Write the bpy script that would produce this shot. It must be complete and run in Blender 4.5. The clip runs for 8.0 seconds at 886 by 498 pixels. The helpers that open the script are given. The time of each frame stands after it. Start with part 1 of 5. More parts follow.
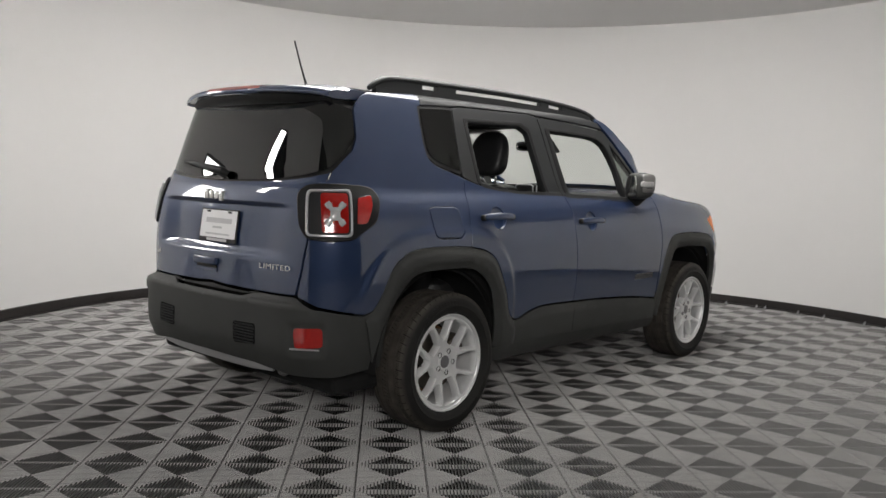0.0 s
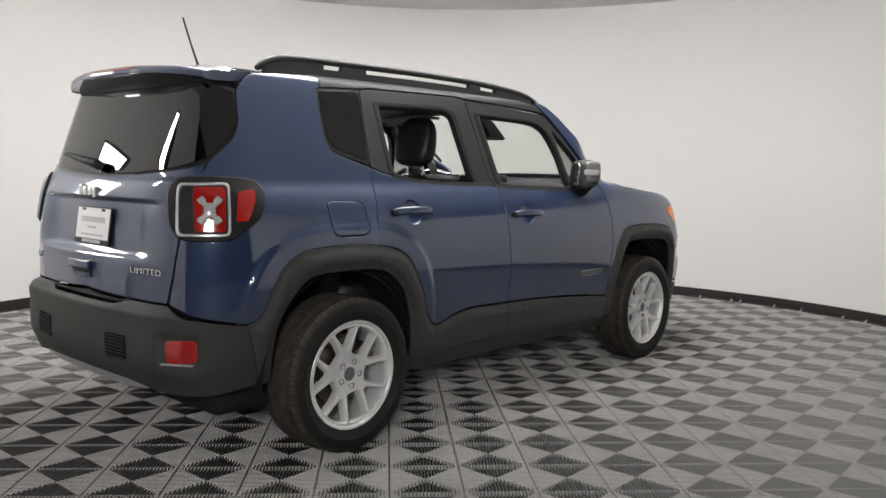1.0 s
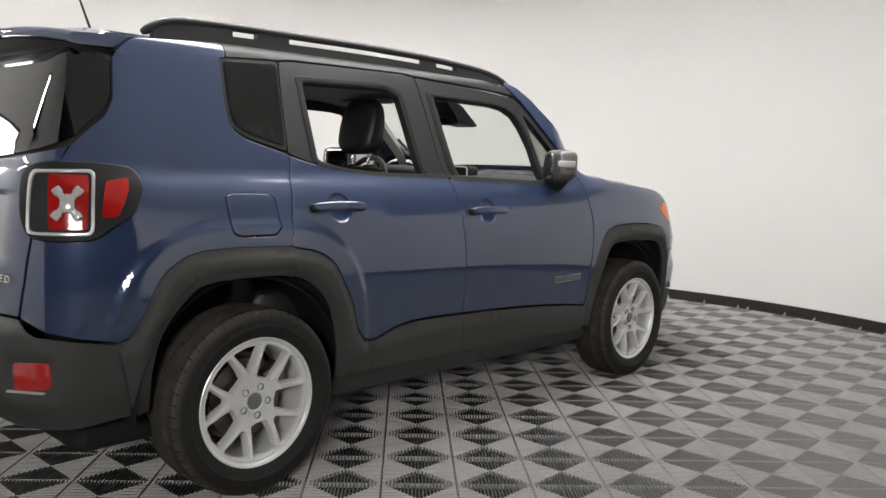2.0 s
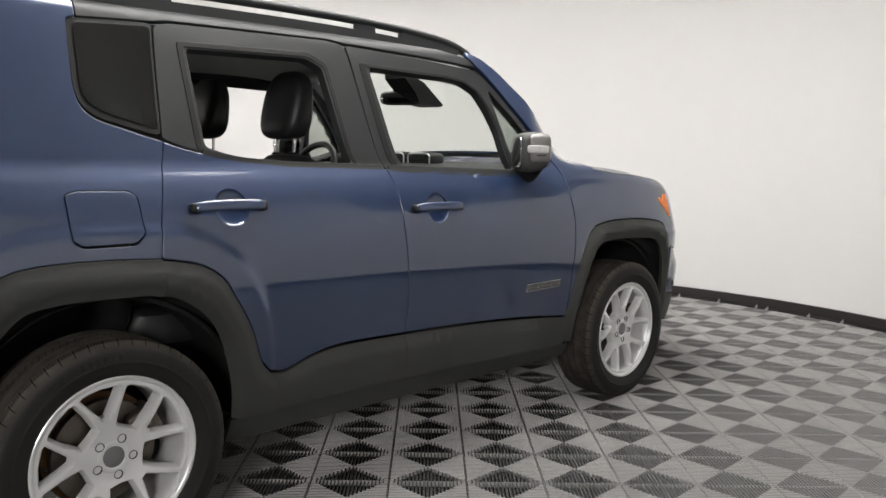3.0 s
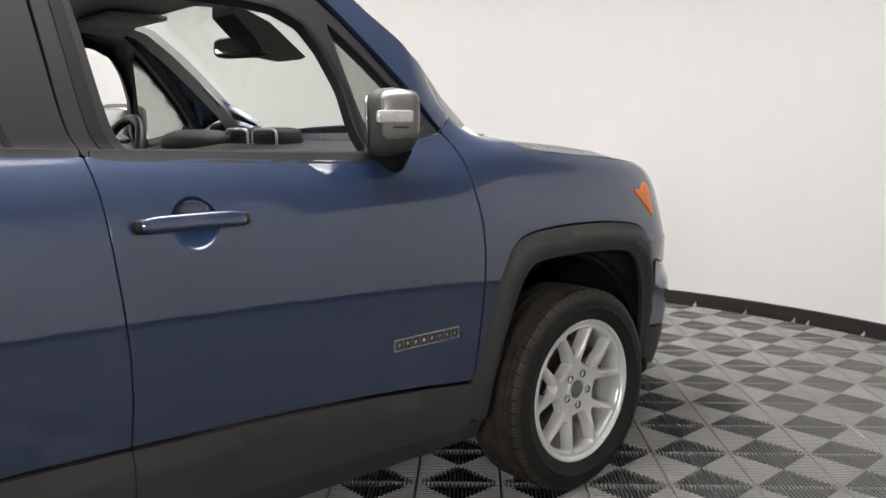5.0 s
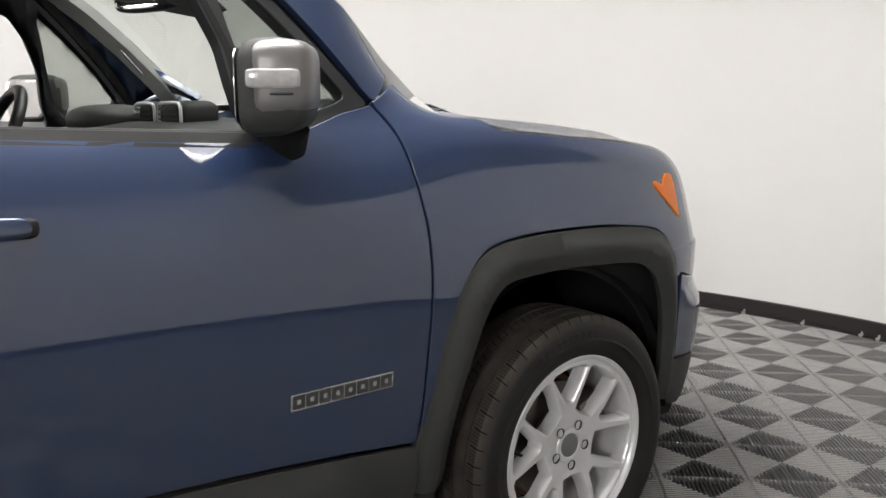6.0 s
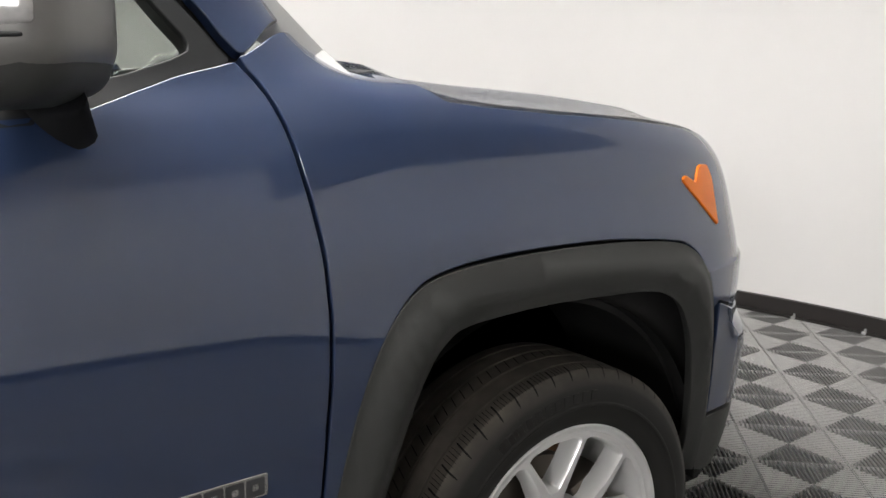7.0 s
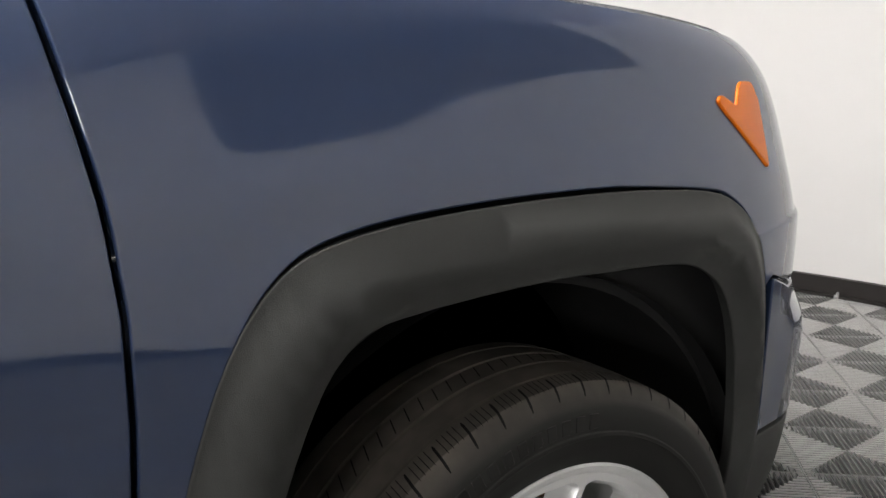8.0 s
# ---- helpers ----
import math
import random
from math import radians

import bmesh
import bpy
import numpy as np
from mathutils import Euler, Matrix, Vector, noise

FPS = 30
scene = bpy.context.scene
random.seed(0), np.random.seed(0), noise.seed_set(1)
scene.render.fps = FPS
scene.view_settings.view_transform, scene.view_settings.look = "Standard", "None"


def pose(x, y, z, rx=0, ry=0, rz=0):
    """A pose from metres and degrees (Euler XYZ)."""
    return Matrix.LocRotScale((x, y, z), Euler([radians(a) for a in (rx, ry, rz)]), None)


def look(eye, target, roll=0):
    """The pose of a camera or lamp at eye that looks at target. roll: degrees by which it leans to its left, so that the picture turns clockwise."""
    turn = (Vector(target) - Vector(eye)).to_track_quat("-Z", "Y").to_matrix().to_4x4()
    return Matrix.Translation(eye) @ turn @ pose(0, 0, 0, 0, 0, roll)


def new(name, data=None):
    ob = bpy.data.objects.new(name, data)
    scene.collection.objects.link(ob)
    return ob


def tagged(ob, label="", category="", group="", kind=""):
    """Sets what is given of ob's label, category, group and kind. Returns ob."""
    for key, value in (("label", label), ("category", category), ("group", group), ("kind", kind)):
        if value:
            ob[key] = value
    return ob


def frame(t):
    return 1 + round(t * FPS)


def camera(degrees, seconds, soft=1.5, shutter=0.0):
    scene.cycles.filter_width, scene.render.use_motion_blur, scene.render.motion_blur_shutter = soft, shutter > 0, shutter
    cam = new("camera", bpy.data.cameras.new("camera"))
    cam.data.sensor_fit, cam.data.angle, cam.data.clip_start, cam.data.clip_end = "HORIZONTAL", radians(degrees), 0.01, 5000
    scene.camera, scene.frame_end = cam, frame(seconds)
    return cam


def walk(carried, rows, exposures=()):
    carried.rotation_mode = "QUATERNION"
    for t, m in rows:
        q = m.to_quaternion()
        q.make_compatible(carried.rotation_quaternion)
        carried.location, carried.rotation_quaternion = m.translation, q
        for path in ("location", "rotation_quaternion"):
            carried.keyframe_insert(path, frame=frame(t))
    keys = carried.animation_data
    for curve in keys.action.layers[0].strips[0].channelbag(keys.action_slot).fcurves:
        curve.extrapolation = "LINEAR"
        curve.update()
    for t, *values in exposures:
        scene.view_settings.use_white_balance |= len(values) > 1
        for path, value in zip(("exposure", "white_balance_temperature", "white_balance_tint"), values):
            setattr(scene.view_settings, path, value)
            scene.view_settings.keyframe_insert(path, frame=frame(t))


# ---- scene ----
cam = camera(56.5, 8.0)
PATH = [
    (0, (3.496, -2.971, 1.242), (2.162, -1.49, 1.066), 1.8),
    (0.5, (3.514, -2.683, 1.241), (2.179, -1.205, 1.055), 1.1),
    (1, (3.525, -2.362, 1.239), (2.191, -0.885, 1.045), 1.0),
    (1.5, (3.468, -2.024, 1.225), (2.119, -0.56, 1.03), 1.4),
    (3, (3.116, -0.947, 1.233), (1.71, 0.454, 0.988), 1.1),
    (3.5, (2.988, -0.573, 1.212), (1.553, 0.797, 0.959), 0.5),
    (4, (2.838, -0.213, 1.204), (1.37, 1.118, 0.933), -0.0),
    (4.5, (2.689, 0.142, 1.213), (1.24, 1.491, 0.927), -0.1),
    (6, (2.225, 1.104, 1.179), (0.675, 2.325, 0.848), -0.1),
    (6.5, (2.05, 1.396, 1.171), (0.483, 2.583, 0.807), 0.0),
    (7, (1.851, 1.627, 1.164), (0.257, 2.768, 0.769), 0.2),
    (7.5, (1.691, 1.842, 1.125), (0.088, 2.962, 0.705), 0.2),
    (8, (1.542, 1.99, 1.033), (-0.073, 3.091, 0.613), -1.7),
]
walk(cam, [(t, look(eye, target, roll)) for t, eye, target, roll in PATH],
     exposures=[(0, -0.62), (0.7, -0.45), (1.5, -0.18), (3, -0.10), (6, -0.10), (8, 0.0)])

# ---- world and lights ----
world = bpy.data.worlds.new("studio_surroundings")
scene.world = world
world.use_nodes = True
world.node_tree.nodes["Background"].inputs[0].default_value = (0.02, 0.02, 0.022, 1)
world.node_tree.nodes["Background"].inputs[1].default_value = 0.2
GLOW = 13.5        # strength of the light added under the ceiling

# ---- materials ----


def material(name, color, rough=0.5, metal=0.0, spec=0.5, coat=0.0, grain=0.0, grain_scale=40.0, tone=0.0,
             tone_scale=3.0, bump_scale=0.0, bump=0.0, coat_ior=1.5):
    m = bpy.data.materials.new(name)
    m.use_nodes = True
    nt = m.node_tree
    b = nt.nodes["Principled BSDF"]
    b.inputs["Base Color"].default_value = (*color, 1)
    b.inputs["Roughness"].default_value = rough
    b.inputs["Metallic"].default_value = metal
    b.inputs["Specular IOR Level"].default_value = spec
    if coat:
        b.inputs["Coat Weight"].default_value = coat
        b.inputs["Coat Roughness"].default_value = 0.05
        b.inputs["Coat IOR"].default_value = coat_ior
    co = nt.nodes.new("ShaderNodeTexCoord")

    def noise_of(scale, detail=4.0):
        n = nt.nodes.new("ShaderNodeTexNoise")
        n.inputs["Scale"].default_value = scale
        n.inputs["Detail"].default_value = detail
        nt.links.new(co.outputs["Object"], n.inputs["Vector"])
        return n.outputs["Fac"]
    if grain or tone:
        mix = nt.nodes.new("ShaderNodeHueSaturation")
        mix.inputs["Color"].default_value = (*color, 1)
        a = nt.nodes.new("ShaderNodeMath")
        a.operation = "MULTIPLY_ADD"
        nt.links.new(noise_of(tone_scale), a.inputs[0])
        a.inputs[1].default_value = tone * 2
        a.inputs[2].default_value = 1 - tone
        g = nt.nodes.new("ShaderNodeMath")
        g.operation = "MULTIPLY_ADD"
        nt.links.new(noise_of(grain_scale), g.inputs[0])
        g.inputs[1].default_value = grain * 2
        nt.links.new(a.outputs[0], g.inputs[2])
        sub = nt.nodes.new("ShaderNodeMath")
        sub.operation = "SUBTRACT"
        nt.links.new(g.outputs[0], sub.inputs[0])
        sub.inputs[1].default_value = grain
        nt.links.new(sub.outputs[0], mix.inputs["Value"])
        nt.links.new(mix.outputs[0], b.inputs["Base Color"])
        r = nt.nodes.new("ShaderNodeMath")
        r.operation = "MULTIPLY_ADD"
        nt.links.new(noise_of(tone_scale * 1.7), r.inputs[0])
        r.inputs[1].default_value = 0.25 * rough
        r.inputs[2].default_value = 0.875 * rough
        nt.links.new(r.outputs[0], b.inputs["Roughness"])
    if bump:
        bp = nt.nodes.new("ShaderNodeBump")
        bp.inputs["Strength"].default_value = bump
        bp.inputs["Distance"].default_value = 0.002
        nt.links.new(noise_of(bump_scale, 3.0), bp.inputs["Height"])
        nt.links.new(bp.outputs[0], b.inputs["Normal"])
    return m


def glowing(name, color, strength):
    m = bpy.data.materials.new(name)
    m.use_nodes = True
    b = m.node_tree.nodes["Principled BSDF"]
    b.inputs["Base Color"].default_value = (*color, 1)
    b.inputs["Emission Color"].default_value = (*color, 1)
    b.inputs["Emission Strength"].default_value = strength
    return m


def faded_glow(name, color, strength, rad):
    """Glow of the added ceiling light, faded towards its rim to soften reflections."""
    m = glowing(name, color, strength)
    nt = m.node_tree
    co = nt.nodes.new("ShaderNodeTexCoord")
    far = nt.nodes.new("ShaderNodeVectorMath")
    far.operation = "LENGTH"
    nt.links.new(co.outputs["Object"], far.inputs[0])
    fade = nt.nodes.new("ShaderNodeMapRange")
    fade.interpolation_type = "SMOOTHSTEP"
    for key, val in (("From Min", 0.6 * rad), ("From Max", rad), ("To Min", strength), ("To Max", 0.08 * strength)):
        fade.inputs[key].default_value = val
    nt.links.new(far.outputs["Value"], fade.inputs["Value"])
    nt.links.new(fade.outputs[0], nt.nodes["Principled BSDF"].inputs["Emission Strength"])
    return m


def glazing(name, tint, gloss=0.06):
    """Thin sheet of glass: tinted see-through with a Fresnel gloss."""
    m = bpy.data.materials.new(name)
    m.use_nodes = True
    nt = m.node_tree
    nt.nodes.remove(nt.nodes["Principled BSDF"])
    clear = nt.nodes.new("ShaderNodeBsdfTransparent")
    clear.inputs[0].default_value = (*tint, 1)
    shine = nt.nodes.new("ShaderNodeBsdfGlossy")
    shine.inputs["Roughness"].default_value = 0.01
    lay = nt.nodes.new("ShaderNodeLayerWeight")
    lay.inputs["Blend"].default_value = 0.5
    pw = nt.nodes.new("ShaderNodeMath")
    pw.operation = "POWER"
    pw.inputs[1].default_value = 4.0
    nt.links.new(lay.outputs["Facing"], pw.inputs[0])
    fres = nt.nodes.new("ShaderNodeMath")
    fres.operation = "MULTIPLY_ADD"
    fres.inputs[1].default_value = 1.0 - gloss
    fres.inputs[2].default_value = gloss
    nt.links.new(pw.outputs[0], fres.inputs[0])
    mix = nt.nodes.new("ShaderNodeMixShader")
    nt.links.new(fres.outputs[0], mix.inputs[0])
    nt.links.new(clear.outputs[0], mix.inputs[1])
    nt.links.new(shine.outputs[0], mix.inputs[2])
    nt.links.new(mix.outputs[0], nt.nodes["Material Output"].inputs[0])
    return m


BLUE = material("blue_pearl_paint", (0.021, 0.038, 0.092), rough=0.42, metal=0.2, spec=0.15, coat=1.0, coat_ior=1.8, tone=0.04, tone_scale=1.5)
CLAD = material("black_grained_plastic", (0.047, 0.048, 0.046), rough=0.55, spec=0.25, tone=0.12, tone_scale=5, grain=0.08, grain_scale=300, bump=0.25, bump_scale=900)
SATIN = material("satin_black_trim", (0.022, 0.023, 0.024), rough=0.5, spec=0.3, tone=0.1, tone_scale=4)
SEAL = material("black_rubber_seal", (0.010, 0.010, 0.010), rough=0.55, spec=0.25, tone=0.1)
DARK = material("dark_underbody", (0.020, 0.020, 0.020), rough=0.8, spec=0.08, tone=0.3, tone_scale=6)
TRIM = material("charcoal_interior_plastic", (0.022, 0.022, 0.023), rough=0.6, spec=0.25, tone=0.1, bump=0.3, bump_scale=500)
HEADLINER = material("grey_headliner_cloth", (0.38, 0.38, 0.37), rough=0.95, tone=0.06, grain=0.08, grain_scale=600)
LEATHER = material("black_leather", (0.020, 0.020, 0.021), rough=0.42, spec=0.5, tone=0.15, tone_scale=8, bump=0.3, bump_scale=260)
ALLOY = material("silver_alloy", (0.82, 0.82, 0.82), rough=0.30, metal=0.4, tone=0.05, tone_scale=12)
DISC = material("brake_steel", (0.16, 0.14, 0.12), rough=0.4, metal=0.9, tone=0.25, tone_scale=14)
RUST = material("rusted_iron", (0.16, 0.085, 0.04), rough=0.75, metal=0.3, tone=0.4, tone_scale=25)
CHROME = material("chrome", (0.75, 0.75, 0.75), rough=0.08, metal=1.0)
CAPGREY = material("grey_hub_cap", (0.20, 0.20, 0.205), rough=0.35, metal=0.4)
SILVER = material("silver_plastic", (0.55, 0.55, 0.56), rough=0.3, metal=0.5)
MIRCAP = material("satin_grey_cap", (0.17, 0.166, 0.16), rough=0.33, metal=0.3, spec=0.5, tone=0.06)
LETTER = material("bright_lettering", (0.75, 0.75, 0.75), rough=0.22, metal=0.85)
REDLENS = material("red_lens", (0.36, 0.012, 0.009), rough=0.12, spec=0.5, coat=0.8, tone=0.25, tone_scale=40)
AMBER = material("amber_lens", (0.84, 0.19, 0.004), rough=0.3, spec=0.3, coat=0.2, tone=0.10, tone_scale=30)
WHITELENS = material("clear_lens", (0.45, 0.445, 0.44), rough=0.15, coat=0.6, tone=0.25, tone_scale=90)
PLATE = material("white_plate", (0.86, 0.86, 0.86), rough=0.4, tone=0.05)
INK = material("dark_print", (0.05, 0.05, 0.055), rough=0.5)
WALL = material("white_studio_wall", (0.73, 0.72, 0.71), rough=0.85, spec=0.2, tone=0.025, tone_scale=0.6, grain=0.012, grain_scale=9)
CEIL = material("white_studio_ceiling", (0.72, 0.71, 0.70), rough=0.9, spec=0.2, tone=0.03, tone_scale=0.5)
SKIRT = material("black_skirting", (0.018, 0.015, 0.014), rough=0.5, tone=0.2, tone_scale=5)
# one tile plastic in four colours: shade on rib tops and fields painted in
SHADED_TOP = material("rib_top_shaded", (0.092, 0.0905, 0.088), rough=0.75, spec=0.10, tone=0.12, tone_scale=2.2, grain=0.06, grain_scale=60)
LIT_FLANK = material("rib_flank_lit", (0.51, 0.50, 0.49), rough=0.65, spec=0.2, tone=0.08, tone_scale=2.2, grain=0.05, grain_scale=60)
DIMMED_FLANK = material("rib_flank_dimmed", (0.25, 0.246, 0.24), rough=0.65, spec=0.2, tone=0.08, tone_scale=2.2, grain=0.05, grain_scale=60)
DIMMED_TOP = material("rib_top_dimmed", (0.045, 0.044, 0.043), rough=0.75, spec=0.10, tone=0.12, tone_scale=2.2, grain=0.06, grain_scale=60)
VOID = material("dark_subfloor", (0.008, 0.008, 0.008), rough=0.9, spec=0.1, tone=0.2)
CONCRETE = material("grey_concrete", (0.14, 0.14, 0.135), rough=0.8, tone=0.2, tone_scale=1.2)
SHED = material("grey_shed_wall", (0.16, 0.16, 0.165), rough=0.8, tone=0.15, tone_scale=0.7)
SOFTBOX = glowing("softbox_diffuser", (1.0, 0.98, 0.955), 8.0)
PRIVACY = glazing("privacy_glass", (0.06, 0.065, 0.06), 0.09)
TINTED = glazing("tinted_glass", (0.70, 0.72, 0.70), 0.05)
CLEAR = glazing("clear_glass", (0.86, 0.90, 0.87))



def dusty_rubber():
    """Tyre rubber with dry dust on the tread and the shoulder."""
    m = material("tyre_rubber", (0.017, 0.0165, 0.0155), rough=0.62, spec=0.22)
    nt = m.node_tree
    co = nt.nodes.new("ShaderNodeTexCoord")
    flat = nt.nodes.new("ShaderNodeVectorMath")
    flat.operation = "MULTIPLY"
    flat.inputs[1].default_value = (0, 1, 1)
    nt.links.new(co.outputs["Object"], flat.inputs[0])
    far = nt.nodes.new("ShaderNodeVectorMath")
    far.operation = "LENGTH"
    nt.links.new(flat.outputs[0], far.inputs[0])
    band = nt.nodes.new("ShaderNodeMapRange")
    band.inputs["From Min"].default_value = 0.312
    band.inputs["From Max"].default_value = 0.341
    nt.links.new(far.outputs["Value"], band.inputs["Value"])
    n = nt.nodes.new("ShaderNodeTexNoise")
    n.inputs["Scale"].default_value = 22
    n.inputs["Detail"].default_value = 6
    nt.links.new(co.outputs["Object"], n.inputs["Vector"])
    mul = nt.nodes.new("ShaderNodeMath")
    mul.operation = "MULTIPLY"
    nt.links.new(band.outputs[0], mul.inputs[0])
    nt.links.new(n.outputs["Fac"], mul.inputs[1])
    mix = nt.nodes.new("ShaderNodeMix")
    mix.data_type = "RGBA"
    nt.links.new(mul.outputs[0], mix.inputs[0])
    mix.inputs[6].default_value = (0.017, 0.0165, 0.0155, 1)
    mix.inputs[7].default_value = (0.12, 0.104, 0.088, 1)
    nt.links.new(mix.outputs[2], nt.nodes["Principled BSDF"].inputs["Base Color"])
    return m


RUBBER = dusty_rubber()

# ---- mesh helpers ----


def link_mesh(name, me, mat, parent=None, label=""):
    me.materials.append(mat)
    ob = new(name, me)
    if parent is not None:
        ob.parent = parent
    if label:
        tagged(ob, label)
    return ob


def part(name, bm, mat, parent=None, label="", smooth=False):
    me = bpy.data.meshes.new(name)
    bmesh.ops.recalc_face_normals(bm, faces=bm.faces)
    bm.to_mesh(me)
    bm.free()
    if smooth:
        for p in me.polygons:
            p.use_smooth = True
        me.set_sharp_from_angle(angle=radians(smooth if smooth is not True else 40))
    return link_mesh(name, me, mat, parent, label)


def thing(name, label, category, group="", kind="", at=(0, 0, 0)):
    ob = new(name)
    ob.location = at
    return tagged(ob, label, category, group, kind)


def box(bm, lo, hi, bevel=0.0, seg=2, m=None):
    r = bmesh.ops.create_cube(bm, size=1)
    vs = r["verts"]
    for v in vs:
        v.co = Vector([lo[i] + (v.co[i] + 0.5) * (hi[i] - lo[i]) for i in range(3)])
    if bevel:
        es = list({e for v in vs for e in v.link_edges})
        out = bmesh.ops.bevel(bm, geom=es, offset=bevel, segments=seg, affect="EDGES", profile=0.5)
        vs = list({v for f in out["faces"] for v in f.verts} | {v for v in vs if v.is_valid})
    if m is not None:
        for v in vs:
            v.co = m @ v.co
    return vs


def rounded(bm, size, centre, power=4.0, rings=16, segs=24, m=None, shape=None):
    """A superellipsoid block: size of its half axes, power of its squareness."""
    def sp(a, p):
        return math.copysign(abs(a) ** (2.0 / p), a)
    rows = []
    for i in range(rings + 1):
        th = -math.pi / 2 + math.pi * i / rings
        row = []
        for j in range(segs):
            ph = 2 * math.pi * j / segs
            co = Vector((size[0] * sp(math.cos(th), power) * sp(math.cos(ph), power),
                         size[1] * sp(math.cos(th), power) * sp(math.sin(ph), power), size[2] * sp(math.sin(th), power)))
            if shape:
                co = shape(co)
            co = co + Vector(centre)
            row.append(bm.verts.new(m @ co if m is not None else co))
        rows.append(row)
    for i in range(rings):
        for j in range(segs):
            q = [rows[i][j], rows[i][(j + 1) % segs], rows[i + 1][(j + 1) % segs], rows[i + 1][j]]
            try:
                bm.faces.new(q)
            except ValueError:
                pass
    bmesh.ops.remove_doubles(bm, verts=[v for r in rows for v in r], dist=1e-5)


def tube(bm, pts, radius, segs=10, flat=(1.0, 1.0), up=(0, 0, 1)):
    """A tube along points; radius may be a list; flat squeezes its section sideways and upwards."""
    n = len(pts)
    rad = radius if isinstance(radius, (list, tuple)) else [radius] * n
    rows = []
    for i, p in enumerate(pts):
        p = Vector(p)
        d = (Vector(pts[min(i + 1, n - 1)]) - Vector(pts[max(i - 1, 0)])).normalized()
        sx = d.cross(Vector(up)).normalized()
        sz = sx.cross(d).normalized()
        rows.append([bm.verts.new(p + sx * (math.cos(2 * math.pi * k / segs) * rad[i] * flat[0]) +
                                  sz * (math.sin(2 * math.pi * k / segs) * rad[i] * flat[1])) for k in range(segs)])
    for i in range(n - 1):
        for k in range(segs):
            bm.faces.new([rows[i][k], rows[i][(k + 1) % segs], rows[i + 1][(k + 1) % segs], rows[i + 1][k]])
    bm.faces.new(rows[0])
    bm.faces.new(rows[-1][::-1])


def lathe(bm, profile, segs=64, closed=False):
    """Turns (radius, x) points round the x axis."""
    rows = [[bm.verts.new((x, r * math.cos(2 * math.pi * k / segs), r * math.sin(2 * math.pi * k / segs))) for k in range(segs)] for r, x in profile]
    n = len(rows)
    for i in range(n if closed else n - 1):
        a, b = rows[i], rows[(i + 1) % n]
        for k in range(segs):
            bm.faces.new([a[k], a[(k + 1) % segs], b[(k + 1) % segs], b[k]])


def prism(bm, outline, depth, m=None):
    """A flat outline in x and y, drawn out along z from 0 to depth."""
    lo = [bm.verts.new((x, y, 0)) for x, y in outline]
    hi = [bm.verts.new((x, y, depth)) for x, y in outline]
    n = len(lo)
    bm.faces.new(lo[::-1])
    bm.faces.new(hi)
    for i in range(n):
        bm.faces.new([lo[i], lo[(i + 1) % n], hi[(i + 1) % n], hi[i]])
    if m is not None:
        for v in lo + hi:
            v.co = m @ v.co

# ---- the studio ----
CX, CY, RAD, HIGH = 0.14, 1.46, 4.03, 2.955
GAP_FROM, GAP_TO = -78.0, -28.0      # the open side through which the camera comes in, degrees
CLIPS = (69.1, 72.2, 78.0, 81.8, 86.7, 88.0, 92.6, 97.6, 103.0)
LOW_FROM, LOW_TO = 29.0, 61.0         # between these the wall is a low one


def arc_wall(bm, a0, a1, z0, z1, r, thick, step=2.0):
    n = max(2, int((a1 - a0) / step))
    cols = []
    for i in range(n + 1):
        a = radians(a0 + (a1 - a0) * i / n)
        d = Vector((math.cos(a), math.sin(a), 0))
        c = Vector((CX, CY, 0))
        cols.append([bm.verts.new(c + d * rr + Vector((0, 0, zz))) for rr, zz in ((r, z0), (r, z1), (r + thick, z1), (r + thick, z0))])
    for p, q in zip(cols, cols[1:]):
        for k in range(4):
            bm.faces.new([p[k], p[(k + 1) % 4], q[(k + 1) % 4], q[k]])
    bm.faces.new(cols[0])
    bm.faces.new(cols[-1][::-1])


bm = bmesh.new()
arc_wall(bm, LOW_TO, 360 + GAP_FROM, 0.0, HIGH + 0.05, RAD, 0.12)
arc_wall(bm, GAP_TO, LOW_FROM, 0.0, HIGH + 0.05, RAD, 0.12)
tagged(part("wall_curved", bm, WALL, smooth=True), "white seamless curved studio wall", "wall", kind="structure")
bm = bmesh.new()
arc_wall(bm, LOW_FROM, LOW_TO, 0.0, 2.0, RAD, 0.12)
tagged(part("wall_low", bm, WALL, smooth=True), "lower white curved studio wall", "wall", kind="structure")
# unseen grey panel, added to darken the reflection on the front fender
bm = bmesh.new()
arc_wall(bm, LOW_FROM, LOW_TO, 2.003, HIGH + 0.05, RAD + 0.06, 0.06)
tagged(part("added_reflection_panel", bm, SHED, smooth=True), "unseen grey panel added above the lower wall to darken reflections", "wall", kind="structure")
bm = bmesh.new()
arc_wall(bm, GAP_TO, 360 + GAP_FROM, 0.012, 0.085, RAD - 0.03, 0.028)
arc_wall(bm, GAP_TO, 360 + GAP_FROM, 0.0, 0.010, RAD - 0.05, 0.048)
tagged(part("baseboard", bm, SKIRT, smooth=True), "black skirting strip along the curved wall", "skirting", kind="structure")

# ceiling disc with thickness
bm = bmesh.new()
for z, flip in ((HIGH, True), (HIGH + 0.1, False)):
    ring = [bm.verts.new((CX + (RAD + 0.12) * math.cos(2 * math.pi * k / 120), CY + (RAD + 0.12) * math.sin(2 * math.pi * k / 120), z)) for k in range(120)]
    bm.faces.new(ring[::-1] if flip else ring)
tagged(part("ceiling", bm, CEIL), "white round studio ceiling", "ceiling", kind="structure")

